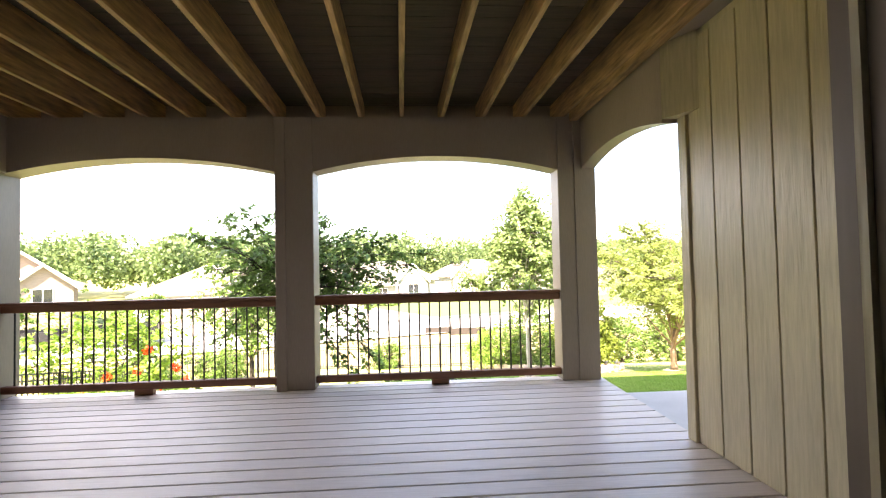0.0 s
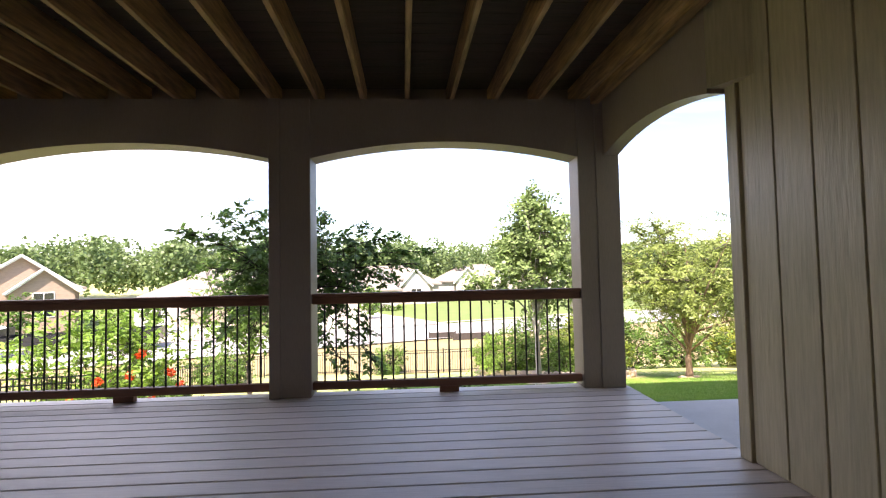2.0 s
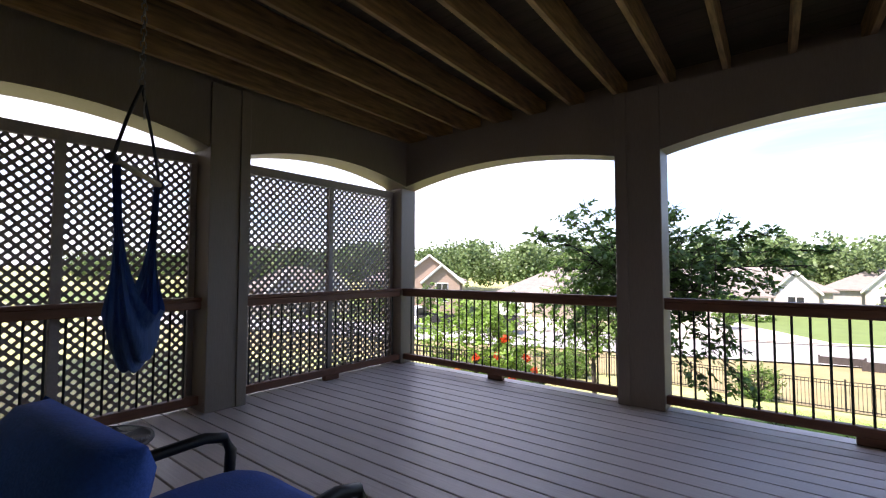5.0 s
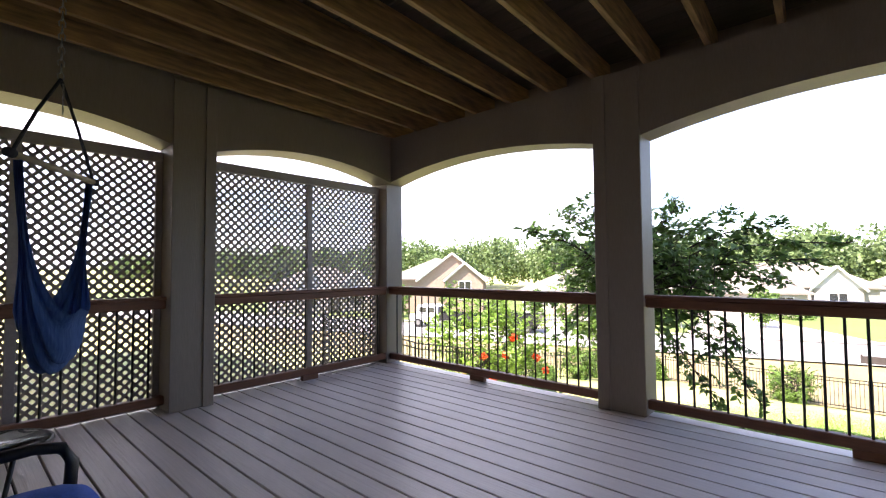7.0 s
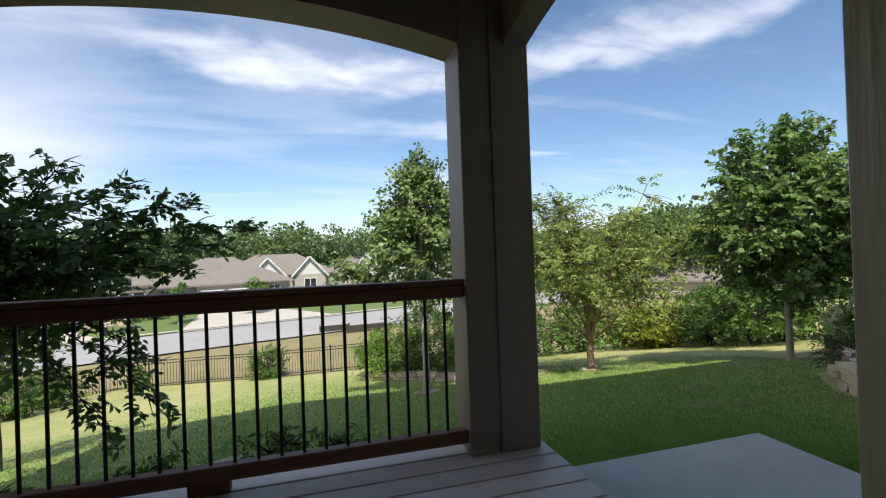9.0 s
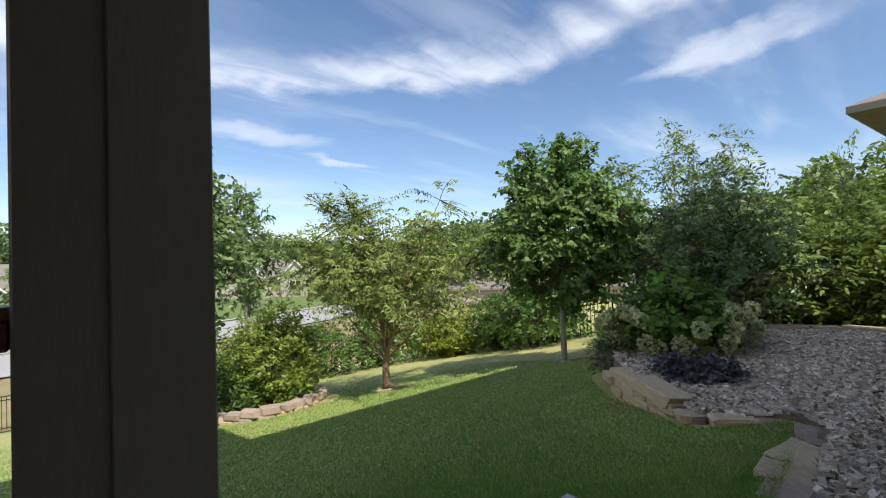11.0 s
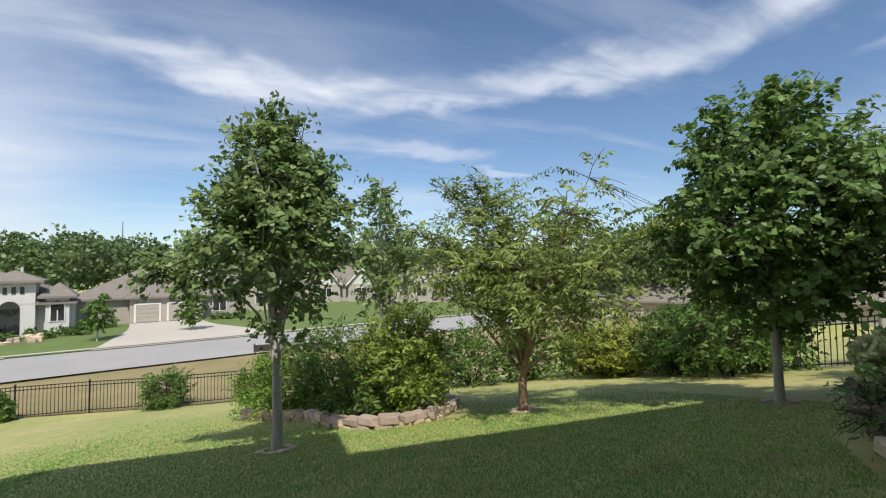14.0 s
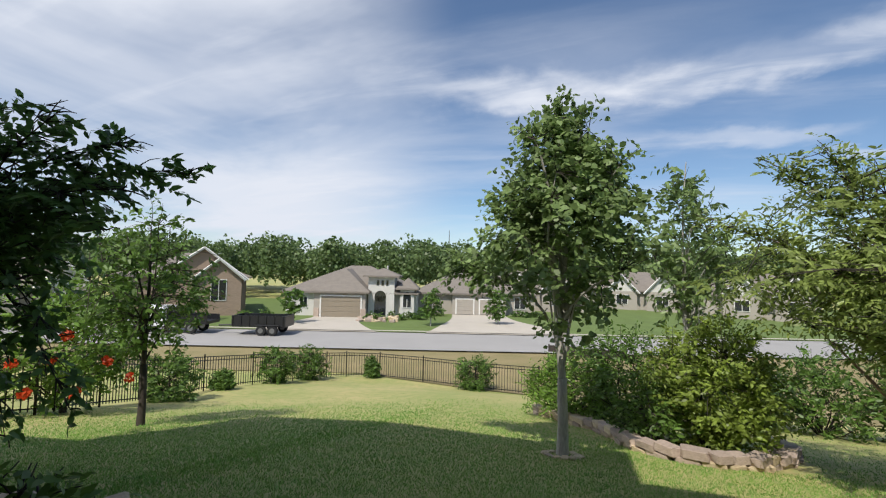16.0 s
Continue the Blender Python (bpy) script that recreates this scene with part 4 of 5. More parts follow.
bed_back = structure("bed_back_edging", "row of flat stones along the far edge of the mulch bed", "stone edging")
stone_run(bed_back, [(8.7, 5.7), (9.5, 4.85), (10.25, 3.7), (10.5, 2.4)], 2, 0.5, 0.24, [0, 2, 4], 83, lambda x, y: -0.34)

ring = structure("bed_ring", "curved low wall of rough tan and brown stones round the shrub bed", "stone wall")
stone_run(ring, [(1.9, 14.2), (2.5, 13.2), (3.15, 12.3), (3.45, 11.3), (3.62, 10.62), (3.95, 10.25), (4.45, 10.12), (4.95, 10.35), (5.45, 10.95), (5.85, 11.8), (5.9, 12.8)],
          2, 0.29, 0.22, [0, 1, 4, 5, 4], 84, lambda x, y: ground_z(x, y), 0.03)
tree_ring = structure("tree_ring", "ring of pale stone chips round a tree", "stones")
r = rng(8)
for bx, by in ((2.65, 9.5), (6.42, 10.05), (9.25, 7.9)):
    for k in range(14):
        a = k / 14 * 2 * math.pi
        put_stone(tree_ring, int(r.choice([0, 2, 4])), bx + 0.2 * math.cos(a), by + 0.2 * math.sin(a), ground_z(bx + 0.2 * math.cos(a), by + 0.2 * math.sin(a)) - 0.02,
                  r.uniform(0.06, 0.12), r.uniform(0.05, 0.09), r.uniform(0.03, 0.06), r.uniform(0, 180))
rocks = structure("rock_border", "border of weathered grey rocks below the porch", "rocks")
r = rng(9)
for k in range(34):
    x = -3.2 + 4.2 * k / 33
    y = 5.35 + 0.2 * math.sin(x * 0.9) + r.normal() * 0.08
    put_stone(rocks, int(r.choice([2, 3, 4])), x, y, ground_z(x, y) - 0.06, r.uniform(0.14, 0.32), r.uniform(0.14, 0.26), r.uniform(0.12, 0.24), r.uniform(0, 180), r.uniform(-15, 15))
for i, (sx, sy, rr) in enumerate([(-0.4, 5.0, 0.2), (0.5, 5.15, 0.22), (0.95, 5.2, 0.16), (-1.3, 4.9, 0.25), (-2.6, 5.0, 0.3)]):
    shrub("border_plant", "low leafy plant in the border below the porch", gz(sx, sy), (rr, rr * 0.9, rr * 0.75), 60, 14, 0.07, 0.5, L_HEDGE, 90 + i, group="border plants", reach=0.12)

# ---- mulch bed ----
outline = [(6.42, 5.1), (5.7, 4.18), (5.44, 3.9), (5.84, 3.28), (5.36, 3.12), (4.2, 3.02), (3.9, 2.9), (3.6, 2.2), (10.6, 2.2), (10.4, 3.6), (9.6, 4.9), (8.8, 5.9), (7.6, 6.1)]


def bed_z(x, y):
    return max(-0.30 + 0.015 * (x - 5), ground_z(x, y) + 0.025) + 0.012 * math.sin(x * 2.1) * math.sin(y * 1.7)


def inside(x, y, poly):
    c = False
    for (x0, y0), (x1, y1) in zip(poly, poly[1:] + poly[:1]):
        if (y0 > y) != (y1 > y) and x < (x1 - x0) * (y - y0) / (y1 - y0) + x0:
            c = not c
    return c


bed = bmesh.new()
cells = {}


def bed_vert(i, j):
    if (i, j) not in cells:
        cells[i, j] = bed.verts.new((3.6 + 0.14 * i, 2.2 + 0.14 * j, bed_z(3.6 + 0.14 * i, 2.2 + 0.14 * j)))
    return cells[i, j]


for i in range(52):
    for j in range(30):
        if inside(3.67 + 0.14 * i, 2.27 + 0.14 * j, outline):
            bed.faces.new((bed_vert(i, j), bed_vert(i + 1, j), bed_vert(i + 1, j + 1), bed_vert(i, j + 1)))
rim = [e for e in bed.edges if len(e.link_faces) == 1]
low = bmesh.ops.extrude_edge_only(bed, edges=rim)["geom"]
bmesh.ops.translate(bed, verts=[v for v in low if isinstance(v, bmesh.types.BMVert)], vec=(0, 0, -0.35))
tagged(link_mesh("mulch_bed", bed, M_SOIL, smooth=True), "raised bed of brown mulch beside the lawn", "flower bed", kind="structure")


def chips(n, seed):
    r = rng(seed)
    out_ = []
    while len(out_) < n:
        x, y = r.uniform(3.6, 10.6), r.uniform(2.2, 6.1)
        if r.uniform() > 1.15 - 0.09 * (x - 3.6) or not inside(x, y, outline):
            continue
        out_.append((x, y, bed_z(x, y) + r.uniform(0.0, 0.03)))
    c = np.asarray(out_)
    n = len(c)
    a = r.uniform(0, 6.28, n)
    L, W, H = r.uniform(0.018, 0.05, n), r.uniform(0.01, 0.024, n), r.uniform(0.004, 0.012, n)
    ux = np.stack([np.cos(a), np.sin(a), r.normal(size=n) * 0.3], 1) * L[:, None]
    uy = np.stack([-np.sin(a), np.cos(a), r.normal(size=n) * 0.3], 1) * W[:, None]
    uz = np.array([0, 0, 1.0])[None] * H[:, None]
    top = [c + ux * 0.9 + uy * 0.2 + uz, c + ux * 0.1 + uy + uz, c - ux + uy * 0.1 + uz, c - ux * 0.2 - uy + uz]
    bot = [p - uz * 2 for p in top]
    quads = [np.stack(top, 1)]
    for i in range(4):
        j = (i + 1) % 4
        quads.append(np.stack([bot[i], bot[j], top[j], top[i]], 1))
    return np.concatenate(quads, 1).reshape(-1, 3)


mesh_arrays("wood_chips", chips(20000, 17), 4, M_CHIP)
tagged(bpy.data.objects["wood_chips"], "loose brown and grey wood chips covering the bed", "mulch", kind="stuff")


# ---- grass blades on the lawn ----
def blades(n, seed):
    r = rng(seed)
    ang = r.uniform(-0.75, 3.0, n * 2)
    dist = 0.6 + 8.6 * r.uniform(0, 1, n * 2) ** 1.6 * r.triangular(0.5, 0.85, 1.7, n * 2)
    x, y = 2.7 + dist * np.cos(ang), 3.3 + dist * np.sin(ang)
    keep = []
    for i in range(len(x)):
        if y[i] < 3.86 and x[i] < 3.6 or y[i] < 2.3 or y[i] < 4.15 and x[i] < 2.05:
            continue
        if any(inside(x[i] + a, y[i] + b, outline) for a, b in ((0, 0), (0.13, 0), (0, -0.13), (0.12, -0.12))) or x[i] > 9.5 or (x[i] - 4.7) ** 2 + (y[i] - 11.4) ** 2 < 1.5:
            continue
        keep.append(i)
        if len(keep) == n:
            break
    x, y = x[keep], y[keep]
    n = len(x)
    z = np.array([ground_z(a, b) for a, b in zip(x, y)])
    base = np.stack([x, y, z - 0.005], 1)
    a = r.uniform(0, 6.28, n)
    d = np.sqrt((x - 2.7) ** 2 + (y - 3.3) ** 2)
    w = (0.0017 + 0.00042 * d) * r.uniform(0.7, 1.3, n)
    side_ = np.stack([np.cos(a), np.sin(a), np.zeros(n)], 1) * w[:, None]
    lean = r.normal(size=(n, 3)) * 0.018
    lean[:, 2] = r.uniform(0.018, 0.036, n)
    return np.stack([base - side_, base + side_, base + lean], 1).reshape(-1, 3)


mesh_arrays("grass_blades", blades(470000, 18), 3, M_BLADE)
tagged(bpy.data.objects["grass_blades"], "short mown grass blades of the lawn", "grass", kind="stuff")


# worn spots of dry grass in the lawn
def dry_tufts(spots, per, seed):
    r = rng(seed)
    out_ = []
    for sx, sy, rad in spots:
        x, y = sx + r.normal(size=per) * rad * 1.3, sy + r.normal(size=per) * rad * 0.7
        base = np.stack([x, y, [ground_z(a, b) - 0.004 for a, b in zip(x, y)]], 1)
        a = r.uniform(0, 6.28, per)
        side_ = np.stack([np.cos(a), np.sin(a), np.zeros(per)], 1) * r.uniform(0.002, 0.004, (per, 1))
        lean = r.normal(size=(per, 3)) * 0.03
        lean[:, 2] = r.uniform(0.015, 0.045, per)
        out_.append(np.stack([base - side_, base + side_, base + lean], 1).reshape(-1, 3))
    return np.concatenate(out_)


mesh_arrays("dry_grass", dry_tufts([(5.1, 5.25, 0.13), (4.55, 5.36, 0.12), (5.5, 6.3, 0.13), (6.4, 5.95, 0.1), (5.8, 4.8, 0.1), (5.35, 3.45, 0.14), (4.75, 3.5, 0.14)], 420, 19), 3, M_STRAW)
tagged(bpy.data.objects["dry_grass"], "small worn tufts of dry tan grass in the lawn", "grass", kind="stuff")


# ---- metal garden fence ----
FENCE_POST = tube([(0, 0, -0.3), (0, 0, 1.2), (0, 0, 1.215)], [0.03, 0.03, 0.012], 4)
fp_me = bpy.data.meshes.new("fence_post")
FENCE_POST.to_mesh(fp_me)
FENCE_POST.free()
fp_me.materials.append(M_BLACK)
FENCE_BAR = box(-0.008, 0.008, -0.008, 0.008, 0.06, 1.12)
fb_me = bpy.data.meshes.new("fence_bar")
FENCE_BAR.to_mesh(fb_me)
FENCE_BAR.free()
fb_me.materials.append(M_BLACK)


def fence_panel(a, b):
    """A panel from post a to post b: post, three rails, thin pickets."""
    A, B = Vector(gz(*a)), Vector(gz(*b))
    f = thing("fence", "black metal picket fence panel on the lawn edge", "fence", "garden fence", tuple(A))
    p = new("post", fp_me)
    p.parent = f
    D = B - A
    for h in (0.12, 1.0, 1.12):
        part("rail", tube([(0, 0, h), (D.x, D.y, D.z + h)], 0.016, 4), M_BLACK, f)
    n = max(2, int(D.length / 0.115))
    for i in range(1, n):
        q = new("picket", fb_me)
        q.parent = f
        q.location = D * (i / n)


FENCE = [(-7.1, 5.0), (-6.95, 7.35), (-6.95, 9.7), (-7.8, 11.5), (-8.55, 13.5), (-9.1, 15.8), (-9.0, 18.0), (-8.8, 20.2), (-8.55, 22.4), (-7.85, 23.0), (-6.3, 23.4), (-4.05, 23.2), (-1.5, 22.7), (1.2, 22.2), (3.6, 21.6), (6.0, 21.0)]
for a, b in zip(FENCE, FENCE[1:]):
    fence_panel(a, b)
for a, b in (((13.0, 11.6), (14.8, 10.0)), ((14.8, 10.0), (16.6, 8.4))):
    fence_panel(a, b)
for i, (bx, by, rr, hh) in enumerate([(-8.15, 13.6, 0.95, 0.72), (-8.75, 19.0, 0.85, 0.78), (-8.6, 21.2, 0.85, 0.75), (-1.5, 22.5, 0.9, 0.75), (-6.6, 23.2, 0.3, 0.5), (-8.7, 16.2, 0.3, 0.3)]):
    shrub("fence_shrub", "rounded green shrub growing over the metal fence", gz(bx, by), (rr, rr * 0.8, hh), 170, 30, 0.09, 0.5, L_HEDGE, 120 + i, group="fence shrubs", reach=0.15)


# ---- porch furniture ----
def hammock_chair():
    h = thing("hammock_chair", "blue striped cloth hammock chair hanging from the joists", "hammock chair", "", (-2.69, 0.55, 0))
    e1, e2 = Vector((0.29, -0.2, 1.66)), Vector((-0.29, 0.2, 1.66))
    bm = tube([e1, e2], 0.016, 10)
    part("spreader_bar", bm, M_BAR, h, "pale turned wooden spreader bar", True)
    knot = Vector((0, 0, 2.12))
    for e in (e1, e2):
        part("rope", tube([knot, knot.lerp(e, 0.5) + Vector((0, 0, 0.01)), e * 0.93 + Vector((0, 0, 0.13))], 0.008, 6), M_ROPE, h, "", True)
        part("bar_end", tube([e * 0.93 + Vector((0, 0, 0.116)), e * 1.02 - Vector((0, 0, 0.033))], 0.022, 10), M_ROPE, h, "", True)
    bm = bmesh.new()
    z = 2.12
    k = 0
    while z < 2.74:
        a = Vector((0.011, 0, 0)) if k % 2 else Vector((0, 0.011, 0))
        add_tube(bm, [Vector((0, 0, z)) + a, Vector((0, 0, z + 0.022)) + a * 1.2, Vector((0, 0, z + 0.044)) + a * 0.2, Vector((0, 0, z + 0.022)) - a * 1.2, Vector((0, 0, z)) - a], 0.0035, 5)
        z += 0.034
        k += 1
    part("chain", bm, M_STEEL, h, "grey steel hanging chain", True)
    bm = bmesh.new()
    for q in range(4):
        add_tube(bm, [(0.005, 0.01, 2.10 - 0.04 * q), (0.012 if q % 2 else 0.0, 0.012, 2.08 - 0.04 * q), (0.005, 0.01, 2.06 - 0.04 * q)], 0.004, 5)
    part("loose_chain_end", bm, M_STEEL, h, "", True)
    # the cloth: one sheet, gathered at the two bar ends and spread into a sagging seat
    bm = bmesh.new()
    ux = (e2 - e1).normalized()
    uy = Vector((-ux.y, ux.x, 0))
    ns, nw = 72, 30
    rows = []
    for i in range(ns + 1):
        q = 2 * i / ns - 1
        a = abs(q)
        x = 0.29 * math.copysign(a ** 0.6, q) if a else 0.0
        spread_ = 0.018 + 0.095 * (1 - smooth01((a - 0.1) / 0.72))
        zc_ = 0.655 + 0.985 * a ** 1.7
        row = []
        for j in range(nw + 1):
            w = 2 * j / nw - 1
            fold = (0.007 + 0.011 * (1 - a)) * math.sin(13 * w + 3 * q) + 0.006 * math.sin(29 * w + 5 * q)
            lift = (0.30 * (1 - a) ** 1.3) * abs(w) ** 2.2 + 0.012 * math.sin(7 * w + 2) * (1 - a)
            row.append(bm.verts.new(ux * (x * (1 - 0.10 * (1 - a) * w * w) + fold * (0.4 + a)) + uy * (w * spread_ + fold * 0.5) + Vector((0, 0, zc_ + lift + fold * (1 - a)))))
        rows.append(row)
    for r0, r1 in zip(rows, rows[1:]):
        for j in range(nw):
            bm.faces.new((r0[j], r0[j + 1], r1[j + 1], r1[j]))
    bmesh.ops.solidify(bm, geom=bm.faces[:], thickness=0.006)
    part("cloth", bm, M_HAM, h, "blue cloth seat with lighter stripes and folds", True)
    return h


hammock_chair()


def pillow(w, d, h, seed, n=14):
    """A plump cushion, w by d by h, with soft edges and a few creases."""
    bm = bmesh.new()
    bmesh.ops.create_grid(bm, x_segments=n, y_segments=n, size=0.5)
    for v in bm.verts:
        v.co.z = 0.5
    both = bmesh.ops.duplicate(bm, geom=bm.verts[:] + bm.edges[:] + bm.faces[:])["geom"]
    for v in [g for g in both if isinstance(g, bmesh.types.BMVert)]:
        v.co.z = -0.5
    bmesh.ops.reverse_faces(bm, faces=[g for g in both if isinstance(g, bmesh.types.BMFace)])
    r = rng(seed)
    ph = r.uniform(0, 6, 4)
    for v in bm.verts:
        x, y, z = v.co
        e = max(0.0, (1 - (2 * abs(x)) ** 4) * (1 - (2 * abs(y)) ** 4)) ** 0.4
        f = 1 + 0.06 * math.sin(9 * x + ph[0]) * math.sin(7 * y + ph[1])
        v.co = Vector((x * w * (0.96 + 0.04 * e), y * d * (0.96 + 0.04 * e), z * h * e * f))
    bmesh.ops.remove_doubles(bm, verts=bm.verts[:], dist=0.002)
    return bm


def patio_chair():
    c = thing("patio_armchair", "black metal patio armchair with blue cushions on the decking", "armchair", "", (-1.15, 0.14, 0), 4)
    W = 0.29
    for s in (-1, 1):
        x = s * W
        part("arm", tube([(x, -0.24, 0.62), (x, 0.05, 0.655), (x, 0.24, 0.66), (x, 0.30, 0.645), (x, 0.325, 0.6), (x, 0.32, 0.5)], 0.017, 10), M_BLACK, c, "", True)
        part("front_leg", tube([(x, 0.32, 0.5), (x, 0.305, 0.25), (x, 0.30, 0.0)], 0.015, 10), M_BLACK, c, "", True)
        part("rear_leg", tube([(x, -0.40, 0.86), (x, -0.26, 0.55), (x, -0.22, 0.36), (x, -0.33, 0.0)], 0.015, 10), M_BLACK, c, "", True)
        part("arm_stay", tube([(x, -0.05, 0.64), (x * 0.99, 0.0, 0.5), (x * 0.98, 0.0, 0.38)], 0.009, 8), M_BLACK, c, "", True)
    part("seat_frame", box(-W, W, -0.24, 0.30, 0.345, 0.375, 0.006), M_BLACK, c)
    part("back_frame", tube([(-W, -0.40, 0.86), (0, -0.42, 0.88), (W, -0.40, 0.86)], 0.015, 10), M_BLACK, c, "", True)
    bm = pillow(0.54, 0.58, 0.22, 3)
    bmesh.ops.transform(bm, matrix=pose(0, 0.08, 0.49), verts=bm.verts)
    part("seat_cushion", bm, M_BLUE, c, "plump blue seat cushion", True)
    bm = pillow(0.54, 0.52, 0.18, 4)
    bmesh.ops.transform(bm, matrix=pose(0, -0.26, 0.66, 62), verts=bm.verts)
    part("back_cushion", bm, M_BLUE, c, "plump blue back cushion", True)


patio_chair()


def side_table():
    t = thing("side_table", "small round glass side table on thin black legs", "side table", "", (-2.33, 0.30, 0))
    bm = bmesh.new()
    bmesh.ops.create_cone(bm, cap_ends=True, segments=40, radius1=0.21, radius2=0.21, depth=0.008, matrix=pose(0, 0, 0.452))
    part("glass_top", bm, M_GLASS, t, "round clear glass top", True)
    ringpts = [(0.212 * math.cos(a * math.pi / 16), 0.212 * math.sin(a * math.pi / 16), 0.45) for a in range(33)]
    part("rim", tube(ringpts, 0.008, 8), M_BLACK, t, "", True)
    for k in range(3):
        a = k * 2.094 + 0.4
        part("leg", tube([(0.2 * math.cos(a), 0.2 * math.sin(a), 0.445), (0.12 * math.cos(a), 0.12 * math.sin(a), 0.2), (0.2 * math.cos(a), 0.2 * math.sin(a), 0.0)], 0.008, 8), M_BLACK, t, "", True)


side_table()


# ---- houses across the street ----
def hip_roof(u0, u1, v0, v1, ze, zr, over=0.5, ridge=None):
    """A hipped roof with thick eaves over a rectangle."""
    u0, u1, v0, v1 = u0 - over, u1 + over, v0 - over, v1 + over
    bm = bmesh.new()
    k = min((u1 - u0), (v1 - v0)) / 2
    k = k if ridge is None else ridge
    if u1 - u0 >= v1 - v0:
        rd = [(u0 + k, (v0 + v1) / 2), (u1 - k, (v0 + v1) / 2)]
    else:
        rd = [((u0 + u1) / 2, v0 + k), ((u0 + u1) / 2, v1 - k)]
    b = [bm.verts.new((u, v, ze - 0.18)) for u, v in ((u0, v0), (u1, v0), (u1, v1), (u0, v1))]
    e = [bm.verts.new((u, v, ze)) for u, v in ((u0, v0), (u1, v0), (u1, v1), (u0, v1))]
    a, c = [bm.verts.new((u, v, zr)) for u, v in rd]
    for i in range(4):
        bm.faces.new((b[i], b[(i + 1) % 4], e[(i + 1) % 4], e[i]))
    bm.faces.new(b[::-1])
    if u1 - u0 >= v1 - v0:
        for f in ((e[0], e[1], c, a), (e[1], e[2], c), (e[2], e[3], a, c), (e[3], e[0], a)):
            bm.faces.new(f)
    else:
        for f in ((e[0], e[1], a), (e[1], e[2], c, a), (e[2], e[3], c), (e[3], e[0], a, c)):
            bm.faces.new(f)
    bmesh.ops.recalc_face_normals(bm, faces=bm.faces)
    return bm


def gable(u0, u1, v0, v1, ze, zr, over=0.35, thick=0.2):
    """A gabled roof whose gable faces the street, and its triangle of wall."""
    bm = bmesh.new()
    um = (u0 + u1) / 2
    ua, ub = u0 - over, u1 + over
    drop = (zr - ze) * over / (um - u0)
    prof = [(ua, ze - drop), (um, zr), (ub, ze - drop), (ub, ze - drop + thick), (um, zr + thick), (ua, ze - drop + thick)]
    f = [bm.verts.new((u, v0 - over, z)) for u, z in prof]
    g = [bm.verts.new((u, v1, z)) for u, z in prof]
    for i in range(6):
        bm.faces.new((f[i], f[(i + 1) % 6], g[(i + 1) % 6], g[i]))
    bm.faces.new((f[0], f[5], f[4], f[1]))
    bm.faces.new((f[1], f[4], f[3], f[2]))
    bmesh.ops.recalc_face_normals(bm, faces=bm.faces)
    wall = bmesh.new()
    t = [wall.verts.new((u, v0 + dv_, z)) for dv_ in (0, 0.2) for u, z in ((u0, ze - 0.01), (u1, ze - 0.01), (um, zr))]
    for q in ((0, 1, 2), (5, 4, 3), (0, 3, 4, 1), (1, 4, 5, 2), (2, 5, 3, 0)):
        wall.faces.new([t[i] for i in q])
    return bm, wall


def window_part(h, u, v, z, w, ht, arched=False, frame_m=None):
    p = part("window", box(u - w / 2, u + w / 2, v - 0.06, v + 0.05, z, z + ht), frame_m or M_TRIMW, h)
    n = 2
    for i in range(n):
        part("pane", box(u - w / 2 + 0.08 + i * (w - 0.08) / n, u - w / 2 + (i + 1) * (w - 0.08) / n, v - 0.08, v - 0.062, z + 0.08, z + ht - 0.08), M_DARKW, p)
    if arched:
        bm = bmesh.new()
        bmesh.ops.create_cone(bm, cap_ends=True, segments=24, radius1=w / 2, radius2=w / 2, depth=0.1, matrix=pose(u, v - 0.02, z + ht, 90))
        q = part("arch_window", bm, frame_m or M_TRIMW, h)
        bm = bmesh.new()
        bmesh.ops.create_cone(bm, cap_ends=True, segments=24, radius1=w / 2 - 0.1, radius2=w / 2 - 0.1, depth=0.1, matrix=pose(u, v - 0.035, z + ht + 0.04, 90))
        part("pane", bm, M_DARKW, q)


def garage_door(h, u0, u1, v, z0, z1, material):
    d = part("garage_door", box(u0, u1, v - 0.03, v + 0.06, z0, z1), material, h)
    for i in range(4):
        za, zb = z0 + (z1 - z0) * i / 4, z0 + (z1 - z0) * (i + 1) / 4
        part("panel", box(u0 + 0.06, u1 - 0.06, v - 0.05, v - 0.028, za + 0.03, zb - 0.03, 0.01), material, d)
    for a, b, c, e in ((u0 - 0.15, u0, z0, z1 + 0.15), (u1, u1 + 0.15, z0, z1 + 0.15), (u0, u1, z1, z1 + 0.15)):
        part("door_trim", box(a, b, v - 0.07, v + 0.02, c, e), M_TRIMW, h)


def house_at(label, v):
    x, y, _ = R(0, v)
    return thing("house", label, "house", "houses across the street", (x, y, 0), math.degrees(ROAD_A))


B = -4.1
# pale stucco house with an arched entry
h = house_at("single-storey pale stucco house with grey hipped roof", 47)
part("wall", box(-16.8, -8.0, 1.5, 12, B - 0.5, -1.5), M_WALLW, h)
part("wall", box(-13.4, -8.0, 0, 1.6, B - 0.5, -1.45), M_WALLG, h)
part("wall", box(-8.0, -2.8, 2.0, 12, B - 0.5, -1.3), M_WALLW, h)
part("roof", hip_roof(-16.8, -3.0, 1.5, 13, -1.5, 1.4), M_ROOF, h)
part("roof", hip_roof(-13.4, -8.0, 0, 9, -1.4, 1.0, 0.45), M_ROOF, h)
part("entry_tower", box(-7.9, -5.1, 1.0, 4.0, B - 0.5, 0.15), M_WALLW, h)
part("tower_roof", hip_roof(-7.9, -5.1, 1.0, 4.0, 0.3, 1.15, 0.55), M_ROOF, h)
